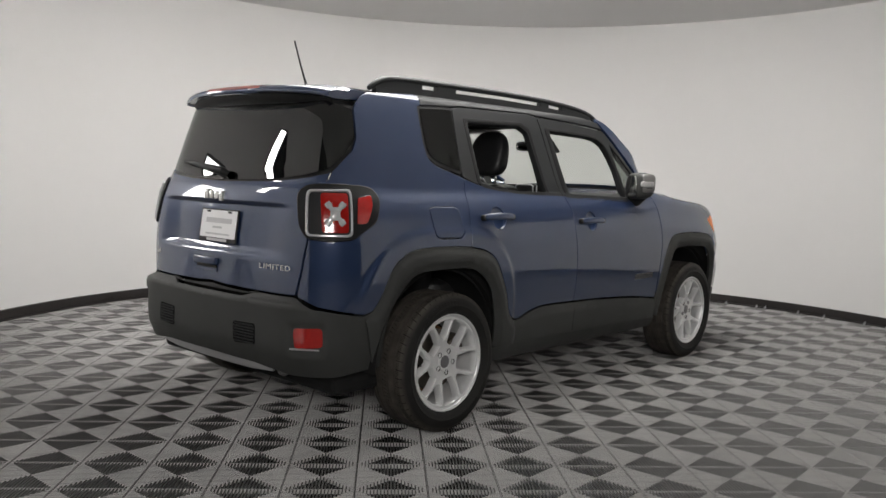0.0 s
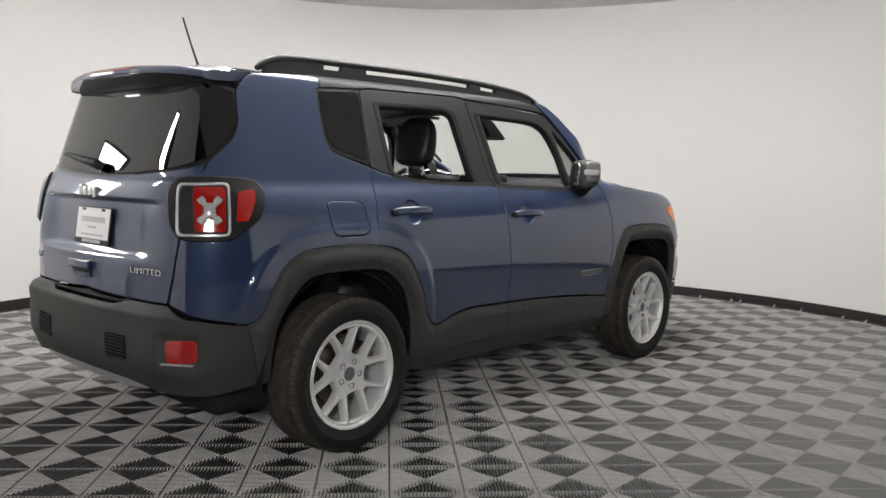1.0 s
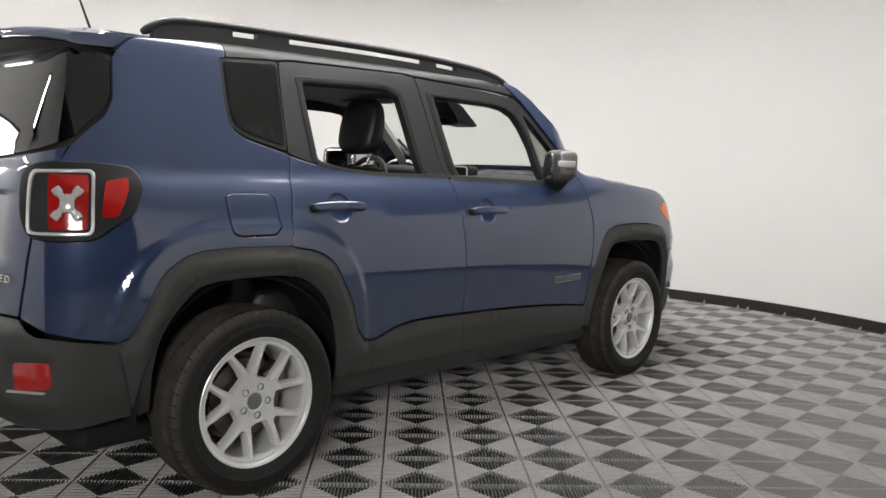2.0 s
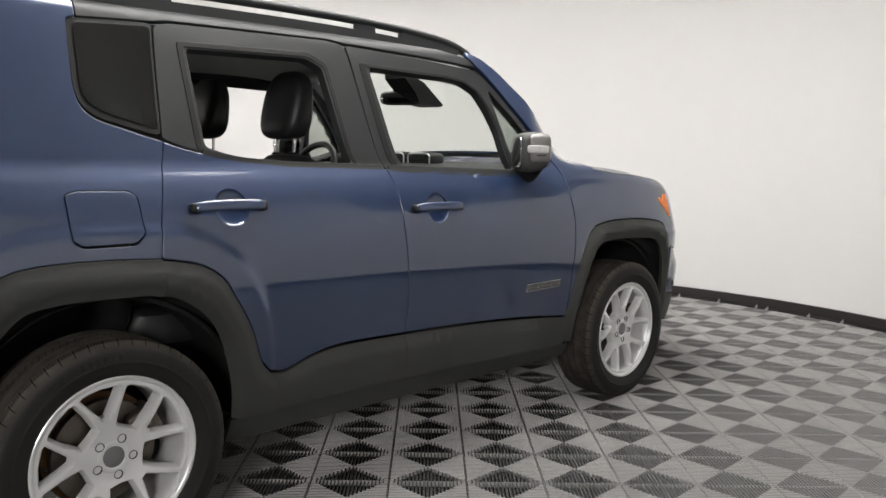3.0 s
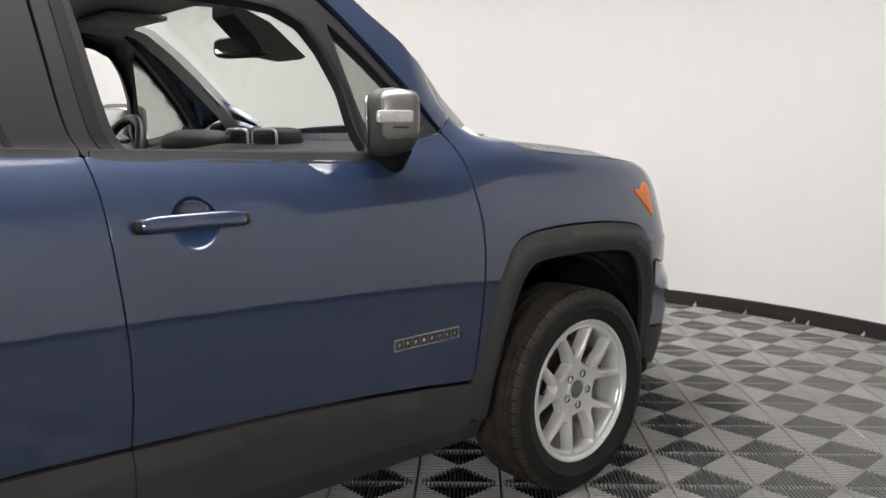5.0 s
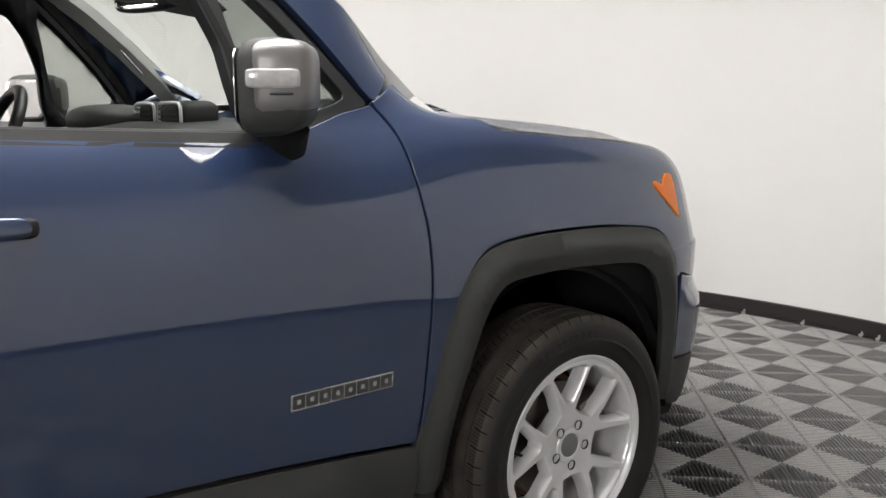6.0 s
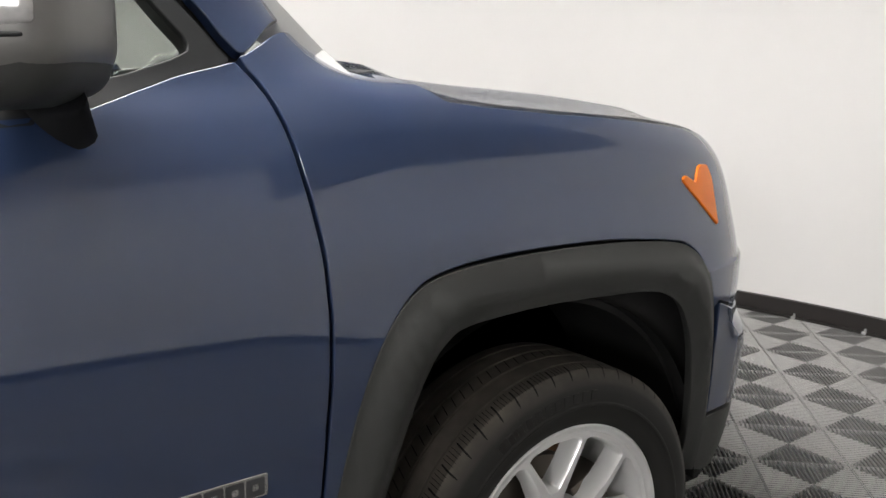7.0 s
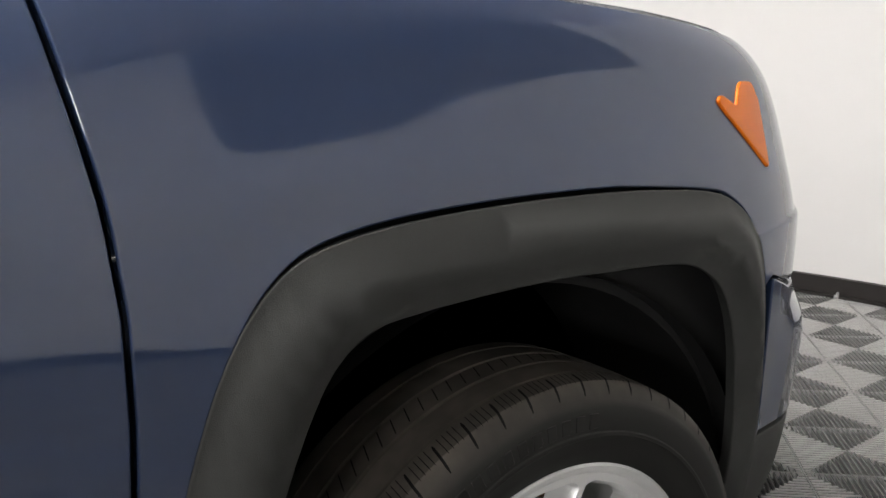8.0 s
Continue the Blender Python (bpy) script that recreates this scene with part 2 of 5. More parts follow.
# the dark hall outside the open side
bm = bmesh.new()
box(bm, (-9, -10, -0.25), (11, 10, -0.035))
tagged(part("ground", bm, CONCRETE), "grey concrete hall floor round the studio", "floor", kind="structure")
for nm, lo, hi in (("wall_north", (-9.2, 10, -0.1), (11.2, 10.2, 5.2)), ("wall_south", (-9.2, -10.2, -0.1), (11.2, -10, 5.2)),
                   ("wall_east", (11, -10, -0.1), (11.2, 10, 5.2)), ("wall_west", (-9.2, -10, -0.1), (-9, 10, 5.2))):
    bm = bmesh.new()
    box(bm, lo, hi)
    tagged(part(nm, bm, SHED), "plain grey hall wall", "wall", kind="structure")
bm = bmesh.new()
box(bm, (-9.2, -10.2, 5.2), (11.2, 10.2, 5.4))
tagged(part("ceiling_hall", bm, SHED), "plain dark hall ceiling", "ceiling", kind="structure")


def lamp_light(parent, at, turn, power, size, size_y):
    """The light that a lamp's diffuser gives off."""
    data = bpy.data.lights.new("bulb", "AREA")
    data.energy, data.color = power, (1.0, 0.98, 0.955)
    data.shape, data.size, data.size_y = "RECTANGLE", size, size_y
    ob = new("bulb", data)
    ob.parent = parent
    ob.matrix_basis = pose(*at, *turn)


# unseen round light added under the ceiling, brightest over the car, fading outwards
def added_ceiling_glow(x, y, rad):
    top = thing("added_ceiling_glow", "unseen stepped round white light added under the ceiling", "ceiling light", at=(x, y, HIGH))
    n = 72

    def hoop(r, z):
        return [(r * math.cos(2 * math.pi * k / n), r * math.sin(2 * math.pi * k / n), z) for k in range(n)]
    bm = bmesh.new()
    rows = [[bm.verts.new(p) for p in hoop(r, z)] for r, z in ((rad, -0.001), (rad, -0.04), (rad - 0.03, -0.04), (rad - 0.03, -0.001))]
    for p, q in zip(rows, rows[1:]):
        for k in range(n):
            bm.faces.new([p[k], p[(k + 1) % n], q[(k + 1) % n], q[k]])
    part("rim", bm, PLATE, top, "white rim of the added light", smooth=40)
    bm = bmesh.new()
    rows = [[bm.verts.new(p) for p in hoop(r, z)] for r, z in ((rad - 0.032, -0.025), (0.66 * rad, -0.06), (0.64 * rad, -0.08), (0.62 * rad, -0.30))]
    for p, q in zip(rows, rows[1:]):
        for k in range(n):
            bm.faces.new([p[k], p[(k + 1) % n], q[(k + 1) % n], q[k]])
    # sides outshine the bottom to brighten the upper walls
    part("glow_side", bm, faded_glow("added_glow_bright", (1.0, 0.98, 0.955), GLOW * 1.9, rad), top, "added glowing surface")
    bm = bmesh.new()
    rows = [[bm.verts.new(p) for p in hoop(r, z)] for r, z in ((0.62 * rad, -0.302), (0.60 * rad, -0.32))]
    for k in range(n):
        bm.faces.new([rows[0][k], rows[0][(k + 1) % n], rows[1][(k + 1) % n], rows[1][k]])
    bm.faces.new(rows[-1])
    part("glow_bottom", bm, glowing("added_glow_dim", (1.0, 0.98, 0.955), GLOW * 0.6), top, "added glowing surface")


added_ceiling_glow(-0.1, 1.3, 1.6)


def stand_light(x, y, aim, power, wide, high, mid):
    top = thing("studio_light", "white softbox on a black tripod stand", "studio light", "studio lights", at=(x, y, 0))
    top.rotation_euler = (0, 0, math.atan2(aim[1] - y, aim[0] - x))
    bm = bmesh.new()
    tube(bm, [(0, 0, 0.35), (0, 0, mid)], 0.016, 10, up=(1, 0, 0))
    part("pole", bm, SATIN, top)
    for k in range(3):
        a = 2 * math.pi * k / 3
        bm = bmesh.new()
        tube(bm, [(0, 0, 0.75), (0.42 * math.cos(a), 0.42 * math.sin(a), 0.012)], 0.011, 8)
        part("leg", bm, SATIN, top)
    bm = bmesh.new()
    back = [bm.verts.new((0.02, sy * 0.10, mid + sz * 0.10)) for sy, sz in ((-1, -1), (1, -1), (1, 1), (-1, 1))]
    front = [bm.verts.new((0.32, sy * wide / 2, mid + sz * high / 2)) for sy, sz in ((-1, -1), (1, -1), (1, 1), (-1, 1))]
    bm.faces.new(back)
    for k in range(4):
        bm.faces.new([back[k], back[(k + 1) % 4], front[(k + 1) % 4], front[k]])
    part("hood", bm, SATIN, top, "black cloth hood")
    bm = bmesh.new()
    box(bm, (0.30, -wide / 2 + 0.02, mid - high / 2 + 0.02), (0.312, wide / 2 - 0.02, mid + high / 2 - 0.02))
    part("diffuser", bm, SOFTBOX, top, "glowing white diffuser")
    lamp_light(top, (0.316, 0, mid), (90, 0, -90), power, wide - 0.04, high - 0.04)


stand_light(5.1, -4.7, (0.8, 1.2), 115, wide=1.5, high=1.1, mid=2.3)
stand_light(-2.05, -1.72, (0.6, 1.6), 10, wide=0.46, high=0.6, mid=1.62)
stand_light(-1.38, -2.08, (0.6, 1.6), 8, wide=0.13, high=0.42, mid=2.18)


def wall_clip(az):
    top = thing("wall_clip", "small pale clip on the black skirting", "clip", "clips along the skirting", at=(CX + (RAD - 0.045) * math.cos(radians(az)), CY + (RAD - 0.045) * math.sin(radians(az)), 0))
    top.rotation_euler = (0, 0, radians(az))
    bm = bmesh.new()
    box(bm, (-0.010, -0.010, 0.0), (0.010, 0.010, 0.014), 0.003, 2)
    part("foot", bm, SILVER, top)
    bm = bmesh.new()
    box(bm, (0.004, -0.005, 0.013), (0.013, 0.005, 0.026), 0.002, 1)
    part("tongue", bm, SILVER, top)


for az in CLIPS:
    wall_clip(az)

# ---- the car body's skin ----
# Half outline in plan, from the middle of the tail round the right side to the middle of the nose.
PLAN = [(0, -0.768), (0.2, -0.764), (0.4, -0.752), (0.55, -0.733), (0.66, -0.692), (0.742, -0.615), (0.796, -0.51), (0.832, -0.38), (0.858, -0.2),
        (0.876, 0.0), (0.884, 0.3), (0.886, 0.8), (0.886, 1.3), (0.886, 1.8), (0.886, 2.2), (0.886, 2.5), (0.884, 2.75),
        (0.876, 2.92), (0.853, 3.06), (0.80, 3.175), (0.71, 3.27), (0.56, 3.34), (0.38, 3.38), (0.18, 3.40), (0, 3.405)]
# Section of the skin: inset from the outline and height, for cabin, tail and nose, from the sill up.
CAB_IN = [0.095, 0.045, 0.026, 0.014, 0.004, 0.0, 0.004, 0.017, 0.038, 0.066, 0.100, 0.121, 0.191, 0.246, 0.272, 0.316]
CAB_Z = [0.22, 0.33, 0.45, 0.58, 0.70, 0.80, 0.90, 0.99, 1.06, 1.115, 1.165, 1.22, 1.42, 1.58, 1.63, 1.655]
TAIL_IN = [0.08, 0.03, 0.0, 0.0, 0.0, 0.0, 0.004, 0.014, 0.025, 0.038, 0.057, 0.085, 0.150, 0.205, 0.228, 0.26]
NOSE_IN = [0.10, 0.05, 0.026, 0.012, 0.003, 0.0, 0.008, 0.026, 0.043, 0.062, 0.092, 0.142, 0.280, 0.435, 0.66, 0.886]
NOSE_DZ = [None, None, None, None, None, None, -0.245, -0.165, -0.10, -0.055, -0.022, -0.003, 0.014, 0.026, 0.037, 0.040]
CREST = [(2.0, 1.195), (2.2, 1.178), (2.4, 1.168), (2.6, 1.154), (2.8, 1.131), (3.0, 1.102), (3.15, 1.073), (3.4, 1.0), (3.7, 0.94), (4.2, 0.93)]


def spline(p0, p1, p2, p3, t):
    return 0.5 * (2 * p1 + (p2 - p0) * t + (2 * p0 - 5 * p1 + 4 * p2 - p3) * t * t + (3 * p1 - p0 - 3 * p2 + p3) * t ** 3)


def smooth_rows(rows, per):
    rows = [np.array(r, float) for r in rows]
    ext = [2 * rows[0] - rows[1]] + rows + [2 * rows[-1] - rows[-2]]
    out = [spline(ext[i], ext[i + 1], ext[i + 2], ext[i + 3], k / per) for i in range(len(rows) - 1) for k in range(per)]
    return np.array(out + [rows[-1]])


def ease(a, b, x):
    t = np.clip((x - a) / (b - a), 0, 1)
    return t * t * (3 - 2 * t)


OUT = smooth_rows([(-0.2, -0.764)] + PLAN + [(-0.18, 3.40)], 24)[24:-24]
_arc = np.r_[0, np.cumsum(np.hypot(*np.diff(OUT, axis=0).T))]
_side0 = int(np.argmin(abs(OUT[:, 1] + 0.2) + (OUT[:, 0] < 0.5) * 9))
U_TAB = _arc - _arc[_side0] - 0.2
_t = np.gradient(OUT, axis=0)
_t /= np.hypot(*_t.T)[:, None]
OUT_N = np.c_[_t[:, 1], -_t[:, 0]]
U_TAIL, U_NOSE = float(U_TAB[0]), float(U_TAB[-1])
V_TAB = np.linspace(0, 15, 301)
_cab_in, _cab_z, _tail_in, _nose_in = [smooth_rows([[a] for a in r], 20)[:, 0] for r in (CAB_IN, CAB_Z, TAIL_IN, NOSE_IN)]
_crest = smooth_rows(CREST, 12)
AXLES = (0.0, 2.575)
HUB_Z = 0.342


def swell(u, z):
    """1 on the swollen band round the wheel openings, 0 beyond."""
    out = 0.0
    for a, w, h, much in ((AXLES[0] - 0.01, 0.462, 0.562, 1.0), (AXLES[1] + 0.005, 0.470, 0.555, 0.0)):
        r = ((np.abs(u - a) / w) ** 3 + (np.abs(z - HUB_Z) / h) ** 3 + 1e-9) ** (1 / 3)
        out = out + much * ease(1.19, 1.12, r) * (1 if a < 1 else ease(2.09, 2.20, u))
    return out * ease(0.30, 0.42, z) * (1 - ease(0.74, 0.60, z) * (ease(-0.36, -0.48, u) + ease(2.96, 3.06, u)))


def skin(u, v):
    """A place on the right-hand skin: u runs round the outline (the car's y along the side), v up the section."""
    u, v = np.broadcast_arrays(np.asarray(u, float), np.asarray(v, float))
    xo, yo = np.interp(u, U_TAB, OUT[:, 0]), np.interp(u, U_TAB, OUT[:, 1])
    nx, ny = np.interp(u, U_TAB, OUT_N[:, 0]), np.interp(u, U_TAB, OUT_N[:, 1])
    crest = np.interp(u, _crest[:, 0], _crest[:, 1])
    cz = np.interp(v, V_TAB, _cab_z)
    keys = np.array([0.0 if d is None else d for d in NOSE_DZ])
    nz = np.where(v < 5, cz, 0)
    dz = np.interp(v, V_TAB, smooth_rows([[k] for k in np.r_[[-0.6, -0.5, -0.45, -0.42, -0.38, -0.32], keys[6:]]], 20)[:, 0])
    low = np.interp(v, [0, 1, 2, 3, 4, 5], [0.22, 0.33, 0.45, 0.58, 0.70, 0.80])
    nz = np.where(v < 5, low, np.where(v < 6, low + (v - 5) * np.maximum(crest + dz - low, 0.012), np.maximum(crest + dz, 0.80 + 0.012 * (v - 5))))
    wt, wn = ease(-0.25, -0.8, u), ease(1.98, 2.3, u)
    inset = np.interp(v, V_TAB, _cab_in) * (1 - wt) * (1 - wn) + np.interp(v, V_TAB, _tail_in) * wt + np.interp(v, V_TAB, _nose_in) * wn
    z = cz * (1 - wn) + nz * wn
    # swell of the body over the wheels
    inset = inset - 0.012 * swell(u, z)
    # plate recess in the tailgate
    inset = inset + 0.028 * ease(U_TAIL + 0.60, U_TAIL + 0.36, u) * ease(0.850, 0.874, z) * ease(1.094, 1.080, z)
    deep = np.where(u > 2.6, np.minimum(inset, 0.10 + 0.25 * inset), inset)
    return np.stack([np.maximum(xo - inset * nx, 0.0 * xo), yo - deep * ny, z], -1)


def skin_normal(u, v):
    e, f = 0.012, 0.16
    n = np.cross(skin(np.minimum(u + e, U_NOSE), v) - skin(np.maximum(u - e, U_TAIL), v), skin(u, np.minimum(v + f, 15)) - skin(u, np.maximum(v - f, 0)))
    return n / np.maximum(np.linalg.norm(n, axis=-1, keepdims=True), 1e-12)


def v_at(u, z):
    """The v at which the skin reaches the height z at u."""
    zs = skin(np.full(301, float(u)), V_TAB)[:, 2]
    return float(np.interp(z, zs, V_TAB))

VS = 0.06     # metres a step of v stands for, to keep panels evenly meshed


def round_poly(pts, r):
    out = []
    n = len(pts)
    for i in range(n):
        p, q, s = np.array(pts[i - 1], float), np.array(pts[i], float), np.array(pts[(i + 1) % n], float)
        a, b = np.linalg.norm(p - q), np.linalg.norm(s - q)
        ra, rb = min(r, 0.4 * a), min(r, 0.4 * b)
        pa, pb = q + (p - q) * ra / a, q + (s - q) * rb / b
        out += [tuple(pa * (1 - t) ** 2 + q * 2 * t * (1 - t) + pb * t * t) for t in (0, 0.33, 0.67, 1)]
    return out


def dense(pts, step):
    out = []
    for i in range(len(pts)):
        p, q = np.array(pts[i]), np.array(pts[(i + 1) % len(pts)])
        n = max(1, int(math.ceil(np.linalg.norm(q - p) / step)))
        out += [p + (q - p) * k / n for k in range(n)]
    return np.array(out)


def inside(poly, pts):
    x, y = pts[:, 0], pts[:, 1]
    res = np.zeros(len(pts), bool)
    for (x0, y0), (x1, y1) in zip(poly, np.roll(poly, -1, axis=0)):
        cross = ((y0 > y) != (y1 > y))
        xx = x0 + (y - y0) / (y1 - y0 if y1 != y0 else 1e-12) * (x1 - x0)
        res ^= cross & (x < xx)
    return res


def shrunk(poly, d):
    """Moves an outline inwards by d (outwards where d is negative)."""
    t = np.roll(poly, -1, axis=0) - np.roll(poly, 1, axis=0)
    t /= np.maximum(np.hypot(*t.T), 1e-9)[:, None]
    area = np.sum(poly[:, 0] * np.roll(poly[:, 1], -1) - np.roll(poly[:, 0], -1) * poly[:, 1])
    nrm = np.c_[-t[:, 1], t[:, 0]] * (1 if area > 0 else -1)
    return poly + nrm * d


def to_uv(pts):
    return np.array([(u, v_at(u, z) * VS) for u, z in pts])


def panel_data(outer, holes=(), gap=0.0028, lift=0.0, thick=0.018, bevel=0.003, r=0.012, step=0.022, deep=None, whole=False):
    """A closed sheet on the skin inside an outline of (u, z) points, with holes. Returns vertices, faces and normals."""
    lines = [shrunk(dense(to_uv(round_poly(outer, r)), step), gap)]
    for h in holes:
        lines.append(shrunk(dense(to_uv(round_poly(h, r)), step), -gap))
    if whole:
        lines[0][:, 0] = np.where(lines[0][:, 0] < U_TAIL + 0.006, U_TAIL, lines[0][:, 0])
    lo, hi = lines[0].min(0), lines[0].max(0)
    g = np.stack(np.meshgrid(np.arange(lo[0] + step / 2, hi[0], step), np.arange(lo[1] + step / 2, hi[1], step * 0.8)), -1).reshape(-1, 2)
    ok = inside(lines[0], g)
    for h in lines[1:]:
        ok &= ~inside(h, g)
    edge = np.concatenate(lines)
    g = g[ok]
    if len(g):
        near = np.concatenate([np.min(np.hypot(edge[None, :, 0] - q[:, None, 0], edge[None, :, 1] - q[:, None, 1]), axis=1) for q in np.array_split(g, len(g) // 400 + 1)])
        g = g[near > 0.45 * step]
    pts = np.concatenate([edge, g]) if len(g) else edge
    cons, at = [], 0
    for l in lines:
        cons += [(at + i, at + (i + 1) % len(l)) for i in range(len(l))]
        at += len(l)
    from mathutils import geometry
    vs, _, tris, *_ = geometry.delaunay_2d_cdt([Vector(p) for p in pts], cons, [], 0, 1e-6)
    vs = np.array([tuple(v) for v in vs])
    tris = np.array([t for t in tris])
    mid = vs[tris].mean(1)
    keep = inside(lines[0], mid)
    for h in lines[1:]:
        keep &= ~inside(h, mid)
    tris = tris[keep]

    def place(q, down=0.0):
        p, n = skin(q[:, 0], q[:, 1] / VS), skin_normal(q[:, 0], q[:, 1] / VS)
        l = lift(q[:, 0], p[:, 2]) if callable(lift) else lift
        if callable(lift):
            e = 4e-3

            def lifted(u, v):
                s = skin(u, v)
                return s + skin_normal(u, v) * lift(u, s[..., 2])[..., None]
            a, b = q[:, 0], q[:, 1] / VS
            m = np.cross(lifted(a + e, b) - lifted(a - e, b), lifted(a, b + 12 * e) - lifted(a, b - 12 * e))
            m /= np.maximum(np.linalg.norm(m, axis=-1, keepdims=True), 1e-12)
            return p + n * (np.asarray(l) - down)[:, None], m
        return p + n * (l - down), n
    P, N = place(vs)
    verts, norms, faces = [P], [N], [tuple(t) for t in tris]
    # turn faces outwards
    f0 = np.cross(P[tris[:, 1]] - P[tris[:, 0]], P[tris[:, 2]] - P[tris[:, 0]])
    if np.sum(f0 * N[tris[:, 0]]) < 0:
        faces = [t[::-1] for t in faces]
    count = len(P)
    back_of = np.arange(len(P)) + 0
    # rounded rim and the way down to the back of the sheet; the rim shares the sheet's own edge
    start = 0
    same = len(vs) >= len(edge) and np.allclose(vs[:len(edge)], edge, atol=1e-5)
    for k, l in enumerate(lines):
        m = len(l)
        p, n = place(l)
        t = np.roll(p, -1, axis=0) - np.roll(p, 1, axis=0)
        t /= np.maximum(np.linalg.norm(t, axis=1, keepdims=True), 1e-9)
        o = np.cross(t, n)
        c = p.mean(0)
        if np.sum(o * (p - c)) * (1 if k == 0 else -1) < 0:
            o = -o
        rows = [(p, n), (p + o * bevel * 0.7 - n * bevel * 0.3, (n + o) / 1.414), (p + o * bevel - n * bevel, o), (p + o * bevel - n * thick, o)]
        first = np.arange(start, start + m)
        if not same:
            verts.append(p)
            norms.append(n)
            first = np.arange(count, count + m)
            count += m
        idx = [first]
        for q, nn in rows[1:]:
            verts.append(q)
            norms.append(nn)
            idx.append(np.arange(count, count + m))
            count += m
        for rr in range(3):
            a, b = idx[rr], idx[rr + 1]
            for i in range(m):
                j = (i + 1) % m
                if whole and l[i][0] < U_TAIL + 0.004 and l[j][0] < U_TAIL + 0.004:
                    continue
                f = (int(a[i]), int(b[i]), int(b[j]), int(a[j]))
                fn = np.cross(rows[rr + 1][0][i] - rows[rr][0][i], rows[rr][0][j] - rows[rr][0][i])
                faces.append(f if np.dot(fn, rows[rr + 1][1][i]) > 0 else f[::-1])
        if same:
            back_of[start:start + m] = -idx[3] - 1
        start += m
    # back of the sheet
    B = P - N * thick
    ids = np.where(back_of < 0, -back_of - 1, count + np.arange(len(P)))
    back = [tuple(int(ids[i]) for i in t[::-1]) for t in faces[:len(tris)]]
    verts.append(B)
    norms.append(-N)
    V, Nn = np.concatenate(verts), np.concatenate(norms)
    allf = faces + back
    used = np.unique(np.concatenate([np.array(f) for f in allf]))
    new_id = np.full(len(V), -1)
    new_id[used] = np.arange(len(used))
    return V[used], [tuple(int(new_id[i]) for i in f) for f in allf], Nn[used]


def mesh_of(name, data, mirror=False, both=False):
    V, F, N = data
    flip = np.array([-1, 1, 1])
    if mirror:
        V, N, F = V * flip, N * flip, [f[::-1] for f in F]
    if both:
        mid = abs(V[:, 0]) < 0.004
        N[mid, 0] = 0
        V[mid, 0] = 0
        n, rest = len(V), np.flatnonzero(~mid)
        other = np.arange(n)
        other[rest] = n + np.arange(len(rest))
        F = F + [tuple(int(other[i]) for i in f[::-1]) for f in F]
        V, N = np.concatenate([V, V[rest] * flip]), np.concatenate([N, N[rest] * flip])
        N /= np.maximum(np.linalg.norm(N, axis=1, keepdims=True), 1e-9)
    me = bpy.data.meshes.new(name)
    me.from_pydata(V.tolist(), [], F)
    for p in me.polygons:
        p.use_smooth = True
    me.normals_split_custom_set_from_vertices(N.tolist())
    return me


def panels(name, mat, parent, outer, label="", parents=None, **kw):
    """The same panel on the right and on the left of the car."""
    data = panel_data(outer, **kw)
    right = link_mesh(name, mesh_of(name, data), mat, parent if parents is None else parents[0], label)
    left = link_mesh(name, mesh_of(name, data, mirror=True), mat, parent if parents is None else parents[1], label)
    return right, left


def across(name, mat, parent, outer, label="", **kw):
    """One panel that spans the middle of the car, from its right half."""
    return link_mesh(name, mesh_of(name, panel_data(outer, whole=True, **kw), both=True), mat, parent, label)


# ---- the car ----
car = thing("car", "dark blue compact SUV with black cladding, windows rolled down", "car")

def ring(u, z, r, rz=None):
    return [(u + r * math.cos(t), z + (rz or r) * math.sin(t)) for t in np.linspace(0, 2 * math.pi, 21)[:-1]]


HANDLES = ((0.372, 1.036, 0.385), (1.258, 1.003, 1.266))      # middle of the bar, its height, middle of the hollow
FUEL = [(-0.110, 1.086), (-0.078, 1.096), (0.067, 1.094), (0.091, 1.078), (0.097, 0.973), (0.067, 0.944), (-0.078, 0.944), (-0.104, 0.962)]
GAP_REAR = [(0.212, 1.240), (0.199, 1.186), (0.168, 1.08), (0.146, 0.982), (0.138, 0.897)]
GAP_MID = [(1.063, 1.150), (1.074, 1.081), (1.086, 0.928), (1.102, 0.758), (1.106, 0.64), (1.100, 0.535)]
GAP_FRONT = [(2.105, 0.466), (2.117, 0.56), (2.123, 0.66), (2.130, 0.758), (2.133, 0.849), (2.127, 0.944), (2.111, 1.043), (2.099, 1.111), (2.087, 1.151), (2.058, 1.193)]
ARCH_R_OUT = [(-0.495, 0.607), (-0.450, 0.628), (-0.408, 0.710), (-0.363, 0.811), (-0.310, 0.860), (-0.243, 0.893), (-0.122, 0.904), (0.004, 0.904), (0.138, 0.897)]
ARCH_D_OUT = [(0.138, 0.897), (0.250, 0.873), (0.326, 0.828), (0.373, 0.758), (0.432, 0.652), (0.468, 0.547), (0.503, 0.500)]
ARCH_R_IN = [(-0.392, 0.36), (-0.385, 0.50), (-0.35, 0.63), (-0.263, 0.748), (-0.198, 0.786), (-0.074, 0.797), (0.085, 0.796), (0.139, 0.787)]
ARCH_D_IN = [(0.139, 0.787), (0.195, 0.769), (0.267, 0.717), (0.32, 0.64), (0.365, 0.484), (0.375, 0.358)]
CLAD_R = [(0.503, 0.500), (0.568, 0.486), (0.680, 0.522), (0.815, 0.540), (1.100, 0.535)]
CLAD_F = [(1.100, 0.535), (1.35, 0.527), (1.652, 0.511), (1.90, 0.490), (2.105, 0.466)]
